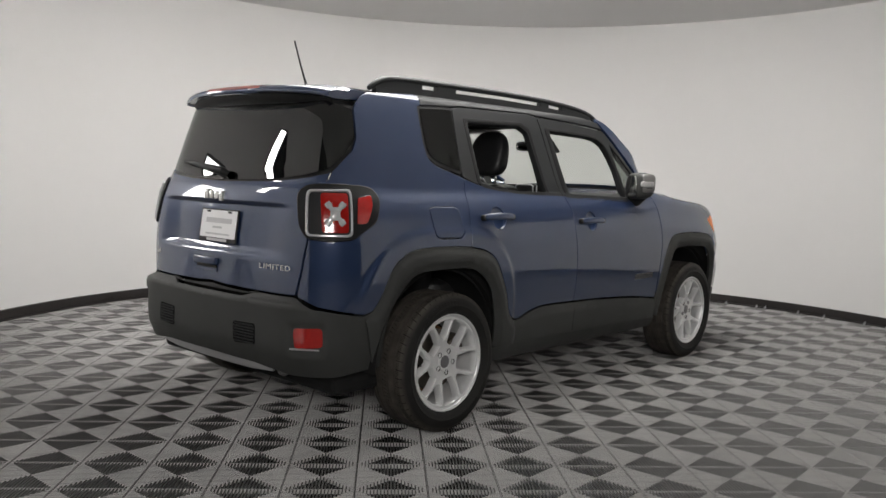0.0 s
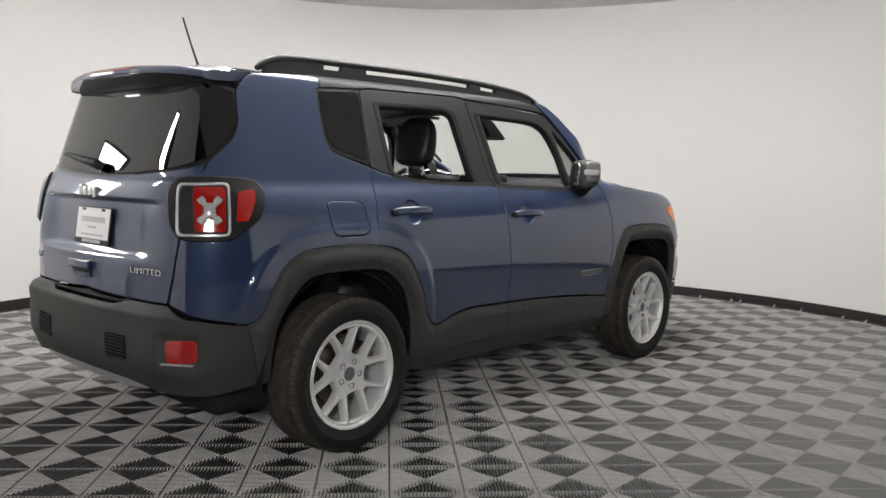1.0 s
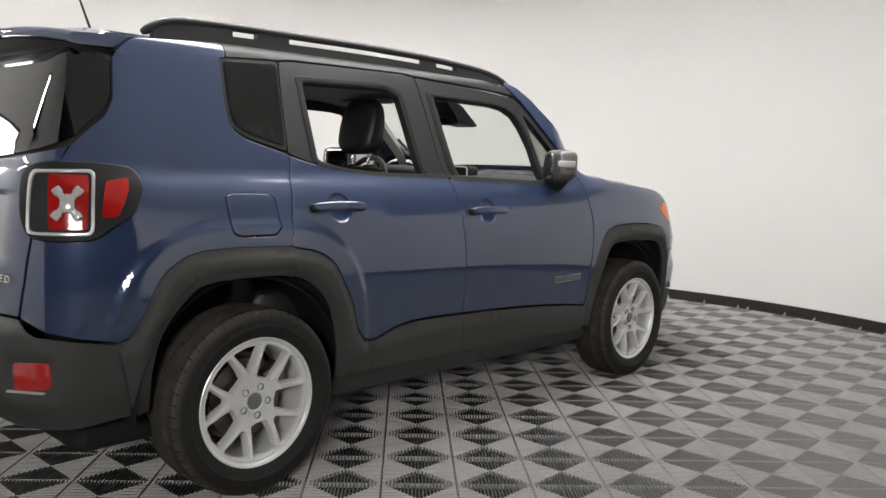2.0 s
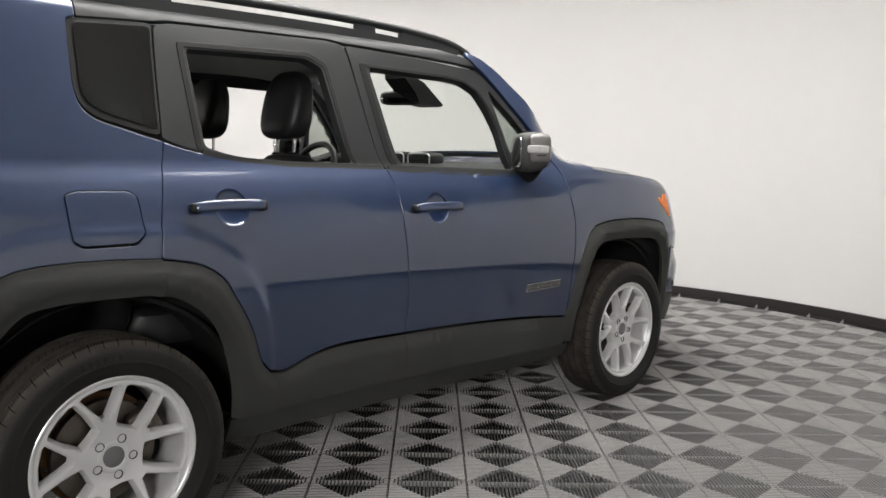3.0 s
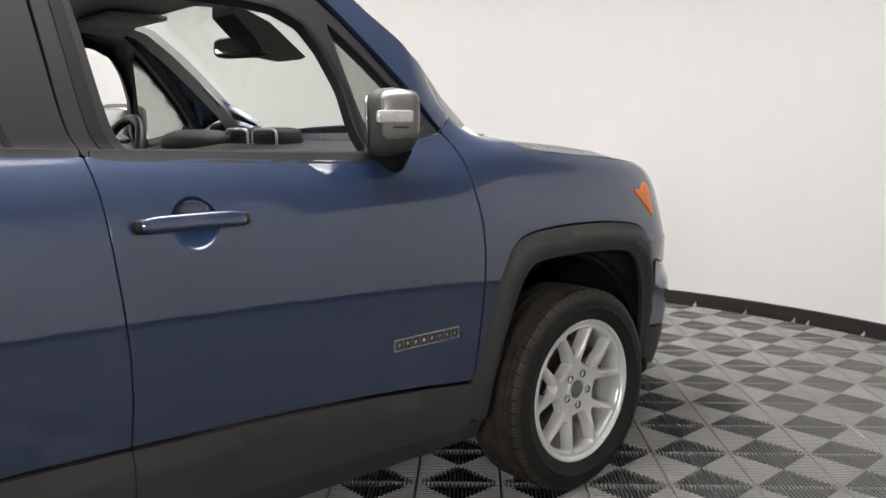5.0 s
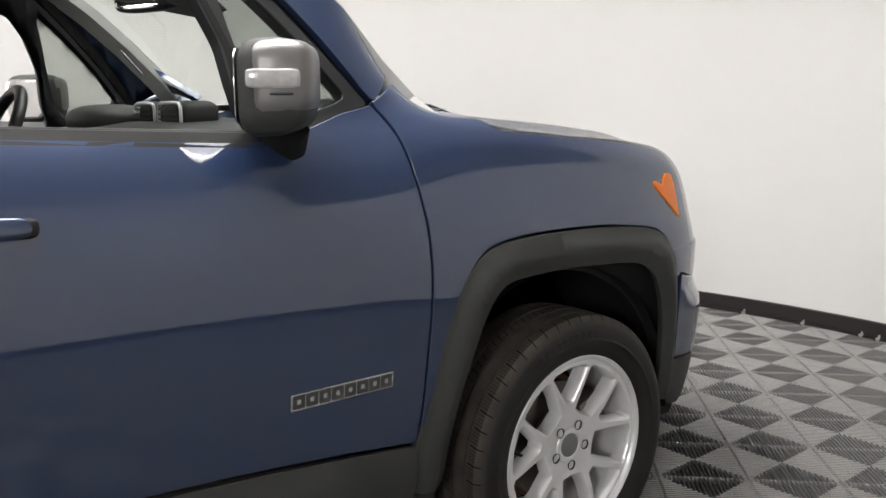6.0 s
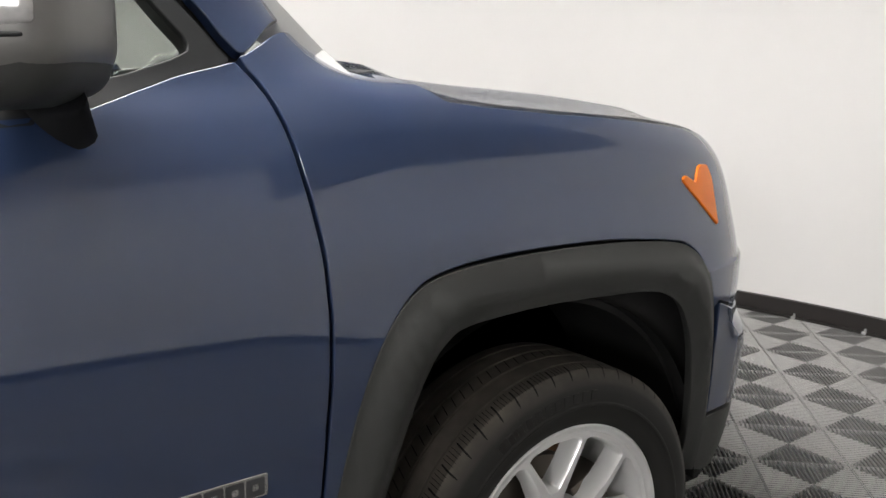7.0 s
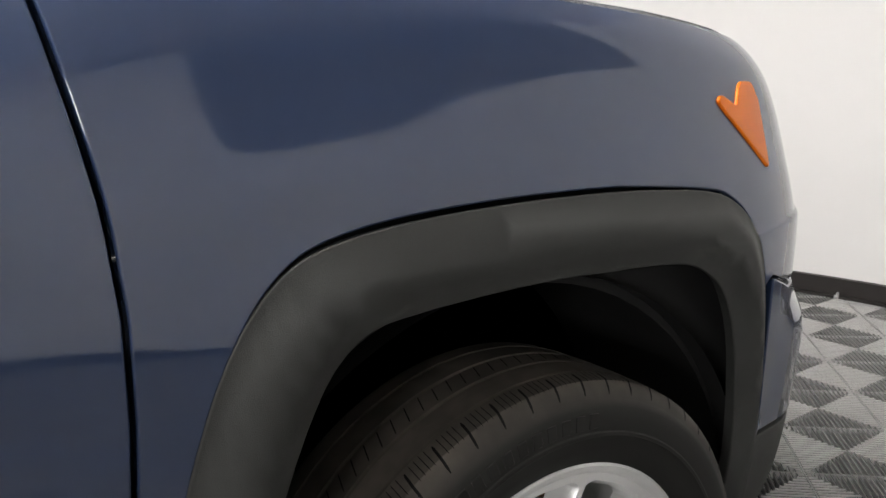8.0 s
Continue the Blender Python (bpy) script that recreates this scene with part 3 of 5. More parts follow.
ARCH_F_OUT = [(2.100, 0.345), (2.105, 0.466), (2.135, 0.542), (2.170, 0.687), (2.213, 0.795), (2.268, 0.861), (2.332, 0.886), (2.440, 0.896), (2.590, 0.897),
              (2.738, 0.890), (2.866, 0.874), (2.928, 0.850), (2.968, 0.812), (3.000, 0.745), (3.030, 0.62), (3.050, 0.48), (3.052, 0.36)]
ARCH_F_IN = [(2.195, 0.345), (2.205, 0.45), (2.236, 0.573), (2.284, 0.706), (2.330, 0.775), (2.397, 0.799), (2.590, 0.804), (2.786, 0.790), (2.858, 0.768), (2.912, 0.720), (2.955, 0.622), (2.985, 0.46), (2.985, 0.36)]
def smoothed(pts):
    return [tuple(p) for p in smooth_rows(pts, 4).tolist()]


ARCH_R_OUT, ARCH_D_OUT, ARCH_R_IN, ARCH_D_IN = [smoothed(a) for a in (ARCH_R_OUT, ARCH_D_OUT, ARCH_R_IN, ARCH_D_IN)]
ARCH_F_OUT, ARCH_F_IN, CLAD_R, CLAD_F = [smoothed(a) for a in (ARCH_F_OUT, ARCH_F_IN, CLAD_R, CLAD_F)]
BELT_R = [(1.063, 1.150), (0.644, 1.161), (0.473, 1.175), (0.32, 1.205), (0.212, 1.240)]
BELT_F = [(2.058, 1.193), (1.93, 1.158), (1.85, 1.130), (1.758, 1.124), (1.063, 1.150)]
PILLAR = [(1.70, 1.575), (1.78, 1.505), (1.87, 1.415), (1.96, 1.318), (2.02, 1.245), (2.058, 1.193)]

rear_doors = panels("rear_door", BLUE, car, GAP_REAR + ARCH_D_OUT[1:] + CLAD_R[1:] + GAP_MID[::-1][1:] + BELT_R[1:-1], r=0.008, step=0.017, gap=0.0038, holes=[ring(HANDLES[0][2], 1.036, 0.056)])
front_doors = panels("front_door", BLUE, car, GAP_MID + CLAD_F[1:] + GAP_FRONT[1:] + BELT_F[1:-1], r=0.008, step=0.016, gap=0.0038, holes=[ring(HANDLES[1][2], 1.003, 0.054)])
quarters = panels("quarter_panel", BLUE, car, GAP_REAR + ARCH_R_OUT[::-1][1:] + [(-0.615, 0.627), (-0.712, 0.646), (-0.810, 0.688), (-0.783, 0.808), (-0.771, 0.883), (-0.760, 0.944),
        (-0.765, 1.0), (-0.793, 1.178), (-0.686, 1.207), (-0.655, 1.256), (-0.515, 1.355), (-0.478, 1.412), (-0.472, 1.547), (-0.44, 1.580), (-0.35, 1.625), (0.004, 1.645), (0.002, 1.588), (-0.028, 1.58),
        (-0.036, 1.40), (-0.029, 1.354), (-0.012, 1.324), (0.016, 1.304), (0.050, 1.291), (0.085, 1.281)], r=0.010, step=0.012, gap=0.0034, holes=[FUEL])
panels("fuel_flap", BLUE, None, FUEL, parents=quarters, lift=0.0005, gap=0.0046, r=0.01)
fenders = panels("fender", BLUE, car, [(2.064, 1.200), (2.092, 1.153), (2.104, 1.111), (2.116, 1.043), (2.132, 0.944), (2.138, 0.849), (2.135, 0.758), (2.128, 0.66), (2.122, 0.56), (2.115, 0.5)] +
        [p for p in ARCH_F_OUT if p[1] > 0.5 and p[0] < 3.01] + [(3.03, 0.733), (3.12, 0.706), (3.30, 0.691), (3.60, 0.691), (3.60, 0.925), (3.47, 0.945), (3.38, 0.990), (3.20, 1.040), (3.0, 1.076), (2.8, 1.098), (2.6, 1.113), (2.45, 1.127), (2.38, 1.136), (2.34, 1.168), (2.243, 1.217)], r=0.008, step=0.010, gap=0.0022)
tailgate = across("tailgate", BLUE, car, [(U_TAIL, 0.705), (-1.29, 0.696), (-1.077, 0.692), (-0.820, 0.692), (-0.790, 0.808), (-0.778, 0.883), (-0.767, 0.944), (-0.772, 1.0), (-0.800, 1.176), (-0.694, 1.201),
        (-0.668, 1.246), (-0.84, 1.219), (-1.10, 1.194), (U_TAIL, 1.186)], step=0.014, r=0.008)

# black lower cladding and wheel-arch trims, whose inner band turns in towards the wheel
CL = 0.010


def away(edge, u, z):
    """Distance from a line of (u, z) points."""
    e = np.array(edge)
    d = np.full(u.shape, 9.0)
    for (x0, z0), (x1, z1) in zip(e, e[1:]):
        t = np.clip(((u - x0) * (x1 - x0) + (z - z0) * (z1 - z0)) / ((x1 - x0) ** 2 + (z1 - z0) ** 2 + 1e-12), 0, 1)
        d = np.minimum(d, np.hypot(u - x0 - t * (x1 - x0), z - z0 - t * (z1 - z0)))
    return d


def turned_in(edge, rim, base, wide=0.036, drop=0.024):

    def lift(u, z):
        u, z = np.broadcast_arrays(np.asarray(u, float), np.asarray(z, float))
        d = away(edge, u, z) if edge else np.full(u.shape, 9.0)
        base_here = 0.001 + (base - 0.001) * ease(0.0, 0.045, away(rim, u, z))
        return base_here - drop * np.clip(1 - d / wide, 0, 1)
    return lift


panels("arch_trim", CLAD, None, ARCH_R_OUT + ARCH_R_IN[::-1] + [(-0.44, 0.36), (-0.47, 0.5)], parents=quarters, lift=turned_in(ARCH_R_IN, ARCH_R_OUT, CL + 0.006), gap=0.0012, step=0.016, r=0.004, label="black plastic wheel-arch trim")
panels("door_cladding", CLAD, None, ARCH_D_OUT + CLAD_R[1:] + [(1.102, 0.36), (0.375, 0.358)] + ARCH_D_IN[::-1][1:], parents=rear_doors, lift=turned_in(ARCH_D_IN, ARCH_D_OUT + CLAD_R, CL + 0.006), gap=0.0030, step=0.018, r=0.004, label="black plastic door cladding")
panels("door_cladding", CLAD, None, CLAD_F + [(2.098, 0.33), (1.104, 0.36)], parents=front_doors, lift=turned_in(None, CLAD_F, CL + 0.006), gap=0.0030, r=0.006, label="black plastic door cladding")
panels("arch_trim", CLAD, None, ARCH_F_OUT + ARCH_F_IN[::-1], parents=fenders, lift=turned_in(ARCH_F_IN, ARCH_F_OUT, CL + 0.008), gap=0.0014, step=0.016, r=0.004, label="black plastic wheel-arch trim")
panels("sill", CLAD, car, [(0.38, 0.350), (1.104, 0.350), (2.19, 0.322), (2.19, 0.25), (0.38, 0.26)], lift=-0.012, r=0.01, label="black plastic sill")

# window frames
panels("door_frame", SATIN, None, [(0.212, 1.240), (0.246, 1.592), (0.30, 1.605), (0.92, 1.614), (0.992, 1.604)] + BELT_R[:-1], parents=rear_doors, lift=-0.006, thick=0.035, r=0.015,
       holes=[[(0.344, 1.523), (0.803, 1.533), (0.868, 1.503), (0.915, 1.170), (0.644, 1.178), (0.479, 1.190), (0.350, 1.226)]], label="satin black door frame")
panels("door_frame", SATIN, None, [(1.000, 1.604), (1.42, 1.588), (1.70, 1.566)] + PILLAR[1:] + BELT_F[1:], parents=front_doors, lift=-0.006, thick=0.035, r=0.015,
       holes=[[(1.092, 1.523), (1.51, 1.511), (1.60, 1.500), (1.672, 1.466), (1.715, 1.405), (1.752, 1.31), (1.787, 1.148), (1.151, 1.167)], [(1.748, 1.478), (1.842, 1.158), (1.93, 1.180), (2.005, 1.210), (1.94, 1.29), (1.86, 1.375), (1.79, 1.442)]], label="satin black door frame")
panels("side_glass", TINTED, None, [(1.748, 1.478), (1.842, 1.158), (1.93, 1.180), (2.005, 1.210), (1.94, 1.29), (1.86, 1.375), (1.79, 1.442)], parents=front_doors, lift=-0.012, thick=0.004, bevel=0.001, gap=-0.004, label="dark fixed corner glass")
panels("quarter_window", PRIVACY, None, [(-0.010, 1.580), (0.236, 1.590), (0.205, 1.262), (0.091, 1.294), (0.055, 1.304), (0.024, 1.318), (0.000, 1.336), (-0.013, 1.366), (-0.016, 1.40)], parents=quarters, lift=-0.004, thick=0.004, bevel=0.001, r=0.02, label="dark privacy glass")
panels("window_seal", SEAL, None, [(-0.026, 1.587), (0.240, 1.598), (0.209, 1.254), (0.088, 1.285), (0.050, 1.295), (0.015, 1.311), (-0.013, 1.334), (-0.028, 1.368), (-0.031, 1.40)], parents=quarters, lift=-0.007, thick=0.01, r=0.02,
       holes=[[(-0.004, 1.574), (0.230, 1.584), (0.200, 1.270), (0.094, 1.301), (0.058, 1.311), (0.030, 1.324), (0.008, 1.341), (-0.004, 1.368), (-0.007, 1.40)]], gap=0.0)
panels("cant_rail", SATIN, car, [(0.006, 1.590), (0.008, 1.648), (0.95, 1.650), (1.5, 1.640), (1.66, 1.612), (1.70, 1.575), (1.42, 1.594), (0.992, 1.611), (0.92, 1.620), (0.30, 1.611), (0.244, 1.602)], lift=-0.003, r=0.006, label="black roof edge trim")
panels("a_pillar", BLUE, car, [(1.704, 1.580), (1.786, 1.509), (1.876, 1.419), (1.966, 1.322), (2.026, 1.249), (2.066, 1.200), (2.240, 1.226), (2.15, 1.306), (2.02, 1.420), (1.895, 1.522), (1.78, 1.598), (1.67, 1.644), (1.66, 1.618)], r=0.008)

# black belt strips under the open windows
panels("belt_seal", SEAL, None, [(0.335, 1.196), (0.473, 1.172), (0.644, 1.158), (1.050, 1.147), (1.048, 1.163), (0.644, 1.174), (0.479, 1.187), (0.340, 1.214)], parents=rear_doors, lift=0.0, thick=0.012, r=0.004, gap=0.0, step=0.014, label="black belt strip")
panels("belt_seal", SEAL, None, [(1.078, 1.139), (1.758, 1.113), (1.80, 1.116), (1.80, 1.141), (1.758, 1.139), (1.080, 1.162)], parents=front_doors, lift=0.0, thick=0.012, r=0.004, gap=0.0, step=0.014, label="black belt strip")
# dark channel round the open windows, a step in from the frame's face
for doors, hole in ((rear_doors, [(0.344, 1.523), (0.803, 1.533), (0.868, 1.503), (0.915, 1.170), (0.644, 1.178), (0.479, 1.190), (0.350, 1.226)]),
                    (front_doors, [(1.092, 1.523), (1.51, 1.511), (1.60, 1.500), (1.672, 1.466), (1.715, 1.405), (1.752, 1.31), (1.787, 1.148), (1.151, 1.167)])):
    mid = np.mean(hole, axis=0)
    wide = [tuple(mid + (np.array(p) - mid) * np.array([1.10, 1.13])) for p in hole]
    panels("window_channel", SEAL, None, wide, parents=doors, lift=-0.0035, thick=0.006, r=0.014, gap=0.0, step=0.02, holes=[[tuple(mid + (np.array(p) - mid) * np.array([1.045, 1.06])) for p in hole]], label="black rubber window channel")

# rubber strips added behind the window-frame joints to block light through the gaps
panels("pillar_seal", SEAL, car, [(1.68, 1.570), (1.765, 1.492), (1.855, 1.400), (1.945, 1.303), (2.005, 1.230), (2.046, 1.180), (2.076, 1.200), (2.036, 1.262), (1.978, 1.334), (1.888, 1.432), (1.798, 1.522), (1.71, 1.592)], lift=-0.022, thick=0.01, r=0.004, gap=0.0)
panels("quarter_seal", SEAL, car, [(0.185, 1.225), (0.215, 1.60), (0.272, 1.60), (0.242, 1.225)], lift=-0.022, thick=0.01, r=0.004, gap=0.0)
panels("quarter_seal", SEAL, car, [(-0.055, 1.36), (-0.01, 1.286), (0.19, 1.232), (0.215, 1.262), (0.03, 1.335), (-0.005, 1.385)], lift=-0.024, thick=0.01, r=0.004, gap=0.0)

# rear window
across("rear_window", PRIVACY, tailgate, [(U_TAIL, 1.192), (-1.10, 1.200), (-0.84, 1.225), (-0.663, 1.258), (-0.521, 1.358), (-0.486, 1.412), (-0.480, 1.545), (-0.70, 1.575), (U_TAIL, 1.58)],
       lift=-0.004, thick=0.004, bevel=0.001, r=0.03, label="dark privacy rear window")


# black border round the rear window, under the glass
across("window_border", SEAL, tailgate, [(U_TAIL, 1.186), (-1.10, 1.194), (-0.84, 1.218), (-0.655, 1.250), (-0.512, 1.352), (-0.474, 1.41), (-0.468, 1.552), (-0.70, 1.583), (U_TAIL, 1.588),
        (U_TAIL, 1.545), (-0.72, 1.540), (-0.51, 1.525), (-0.515, 1.42), (-0.545, 1.372), (-0.68, 1.275), (-0.85, 1.243), (-1.10, 1.219), (U_TAIL, 1.211)], lift=-0.012, thick=0.01, r=0.01, gap=0.0, step=0.02, label="black printed window border")


# bumper and lamps at the tail
def bumper_lift(u, z):
    return 0.050 * ease(0.690, 0.640, z) * ease(-0.42, -0.70, u) * (1 - 0.35 * ease(0.47, 0.36, z)) - 0.014 * ease(0.60, 0.57, z) * ease(0.43, 0.46, z) * ease(-0.66, -0.70, u) * ease(-0.84, -0.80, u)


bumper = across("rear_bumper", CLAD, car, [(U_TAIL, 0.664), (-1.30, 0.664), (-1.14, 0.664), (-1.06, 0.685), (-0.820, 0.684), (-0.714, 0.641), (-0.615, 0.622), (-0.498, 0.602), (-0.47, 0.60), (-0.455, 0.50), (-0.425, 0.36),
        (-0.62, 0.345), (-0.82, 0.350), (-1.05, 0.375), (U_TAIL, 0.38)], lift=bumper_lift, gap=0.0, step=0.018, r=0.01, label="black plastic rear bumper")


def nose_lift(u, z):
    return 0.040 * ease(0.70, 0.60, z) * ease(3.06, 3.30, u)


panels("front_bumper", BLUE, car, [(3.035, 0.730), (3.12, 0.700), (3.30, 0.685), (U_NOSE - 0.02, 0.685), (U_NOSE - 0.02, 0.45), (3.30, 0.45), (3.060, 0.47), (3.040, 0.62)], lift=nose_lift, r=0.01)
panels("front_skirt", CLAD, car, [(3.046, 0.470), (3.30, 0.447), (U_NOSE - 0.02, 0.447), (U_NOSE - 0.02, 0.29), (3.30, 0.29), (3.13, 0.31), (3.046, 0.34)], lift=nose_lift, r=0.01)
panels("nose", SATIN, car, [(3.61, 0.70), (3.61, 0.925), (U_NOSE - 0.02, 0.93), (U_NOSE - 0.02, 0.70)], r=0.01)

# bonnet
hood_edge = [(2.34, 1.164), (2.39, 1.141), (2.46, 1.132), (2.61, 1.118), (2.81, 1.103), (3.01, 1.081), (3.21, 1.045), (3.39, 0.995)]


def bonnet():
    rows = []
    for i, y in enumerate(np.linspace(0, 1, 25)):
        u, z = [float(np.interp(y, np.linspace(0, 1, 8), [h[k] for h in hood_edge])) for k in (0, 1)]
        e = skin(u, v_at(u, z))
        row = []
        for t in np.linspace(-1, 1, 33):
            bulge = 0.042 * (1 - abs(t) ** 2.4) + 0.010 * float(ease(0.86, 0.74, abs(t)))
            ahead = 0.10 * (1 - t * t)
            row.append((t * (e[0] - 0.004), e[1] + ahead * (y if y > 0.5 else 0.5 + (0.5 - y) * 0.4), e[2] + bulge))
        rows.append(row)
    return rows


bm = bmesh.new()
grid = [[bm.verts.new(p) for p in row] for row in bonnet()]
for a, b in zip(grid, grid[1:]):
    for i in range(32):
        bm.faces.new([a[i], b[i], b[i + 1], a[i + 1]])
bmesh.ops.solidify(bm, geom=bm.faces[:], thickness=0.02)
part("bonnet", bm, BLUE, car, smooth=50)

# windscreen between the pillars
PILLAR_OUT = [(1.67, 1.640), (1.78, 1.592), (1.895, 1.516), (2.02, 1.414), (2.14, 1.294), (2.225, 1.198)]


def screen(bm, inset, a0=0.0, a1=1.0):
    rows = []
    for s in np.linspace(a0, a1, 15):
        u, z = [float(np.interp(s, np.linspace(0, 1, 6), [h[k] for h in PILLAR_OUT])) for k in (0, 1)]
        e = skin(u, v_at(u, z))
        rows.append([bm.verts.new((t * (e[0] - 0.006), e[1] + (0.06 + 0.07 * s) * (1 - abs(t) ** 2.2) - inset, e[2] + 0.01 * (1 - t * t))) for t in np.linspace(-1, 1, 25)])
    for a, b in zip(rows, rows[1:]):
        for i in range(24):
            bm.faces.new([a[i], b[i], b[i + 1], a[i + 1]])


bm = bmesh.new()
screen(bm, 0.0)
windscreen = part("windscreen", bm, CLEAR, car, "clear windscreen", smooth=True)

# cowl between windscreen and bonnet
bm = bmesh.new()
rows = []
for k, (dy, dz) in enumerate(((0.0, -0.012), (0.06, -0.030), (0.13, -0.022))):
    rows.append([bm.verts.new((t * 0.70, 2.19 + 0.13 * (1 - abs(t) ** 2.2) + dy, 1.205 + 0.01 * (1 - t * t) + dz)) for t in np.linspace(-1, 1, 25)])
for a, b in zip(rows, rows[1:]):
    for i in range(24):
        bm.faces.new([a[i], b[i], b[i + 1], a[i + 1]])
bmesh.ops.solidify(bm, geom=bm.faces[:], thickness=0.02)
part("cowl", bm, CLAD, car, "black plastic cowl", smooth=True)

# roof skin
bm = bmesh.new()
rows = []
for y in np.linspace(-0.40, 1.66, 32):
    e = skin(np.clip(y, -0.3, 1.66), v_at(float(np.clip(y, -0.3, 1.66)), 1.644))
    drop = 0.030 * float(ease(1.2, 1.75, y)) + 0.012 * float(ease(0.2, -0.4, y))
    rows.append([bm.verts.new((t * 0.574, y + 0.10 * float(ease(1.0, 1.66, y)) * (1 - t * t) - 0.05 * float(ease(0.2, -0.4, y)) * (1 - t * t), 1.640 + 0.036 * (1 - abs(t) ** 2.5) - drop * (0.4 + 0.6 * (1 - t * t)))) for t in np.linspace(-1, 1, 25)])
for a, b in zip(rows, rows[1:]):
    for i in range(24):
        bm.faces.new([a[i], a[i + 1], b[i + 1], b[i]])
bmesh.ops.solidify(bm, geom=bm.faces[:], thickness=0.015)
part("roof", bm, BLUE, car, smooth=50)

# inner shell that closes the body
for nm, lo, hi, bev in (("floor_pan", (-0.74, -0.60, 0.24), (0.74, 3.20, 0.325), 0.03), ("boot_floor", (-0.52, -0.62, 0.33), (0.52, 0.55, 0.80), 0.03),
                        ("engine_bay", (-0.50, 2.10, 0.33), (0.50, 3.22, 1.02), 0.05), ("cabin_floor", (-0.72, 0.56, 0.33), (0.72, 2.05, 0.42), 0.02)):
    bm = bmesh.new()
    box(bm, lo, hi, bev)
    part(nm, bm, DARK, car)
for a in AXLES:
    for sgn in (1, -1):
        bm = bmesh.new()
        arcs = []
        for x in (0.50, 0.832):
            arcs.append([bm.verts.new((sgn * x, a + 0.445 * math.cos(t), HUB_Z + 0.455 * math.sin(t))) for t in np.linspace(-0.02, math.pi + 0.02, 36)])
        for i in range(35):
            bm.faces.new([arcs[0][i], arcs[0][i + 1], arcs[1][i + 1], arcs[1][i]])
        bm.faces.new(arcs[0])
        flange = []
        for r in (0.44, 0.50, 0.58):
            row = []
            for t in np.linspace(0.08, math.pi - 0.08, 30):
                u, z = a + r * math.cos(t), HUB_Z + r * math.sin(t)
                row.append(bm.verts.new((sgn * min(0.80, float(skin(u, v_at(u, z))[0]) - 0.034), u, z)))
            flange.append(row)
        for p, q in zip(flange, flange[1:]):
            for i in range(29):
                bm.faces.new([p[i], p[i + 1], q[i + 1], q[i]])
        part("wheel_well", bm, DARK, car, "black wheel-well liner", smooth=True)


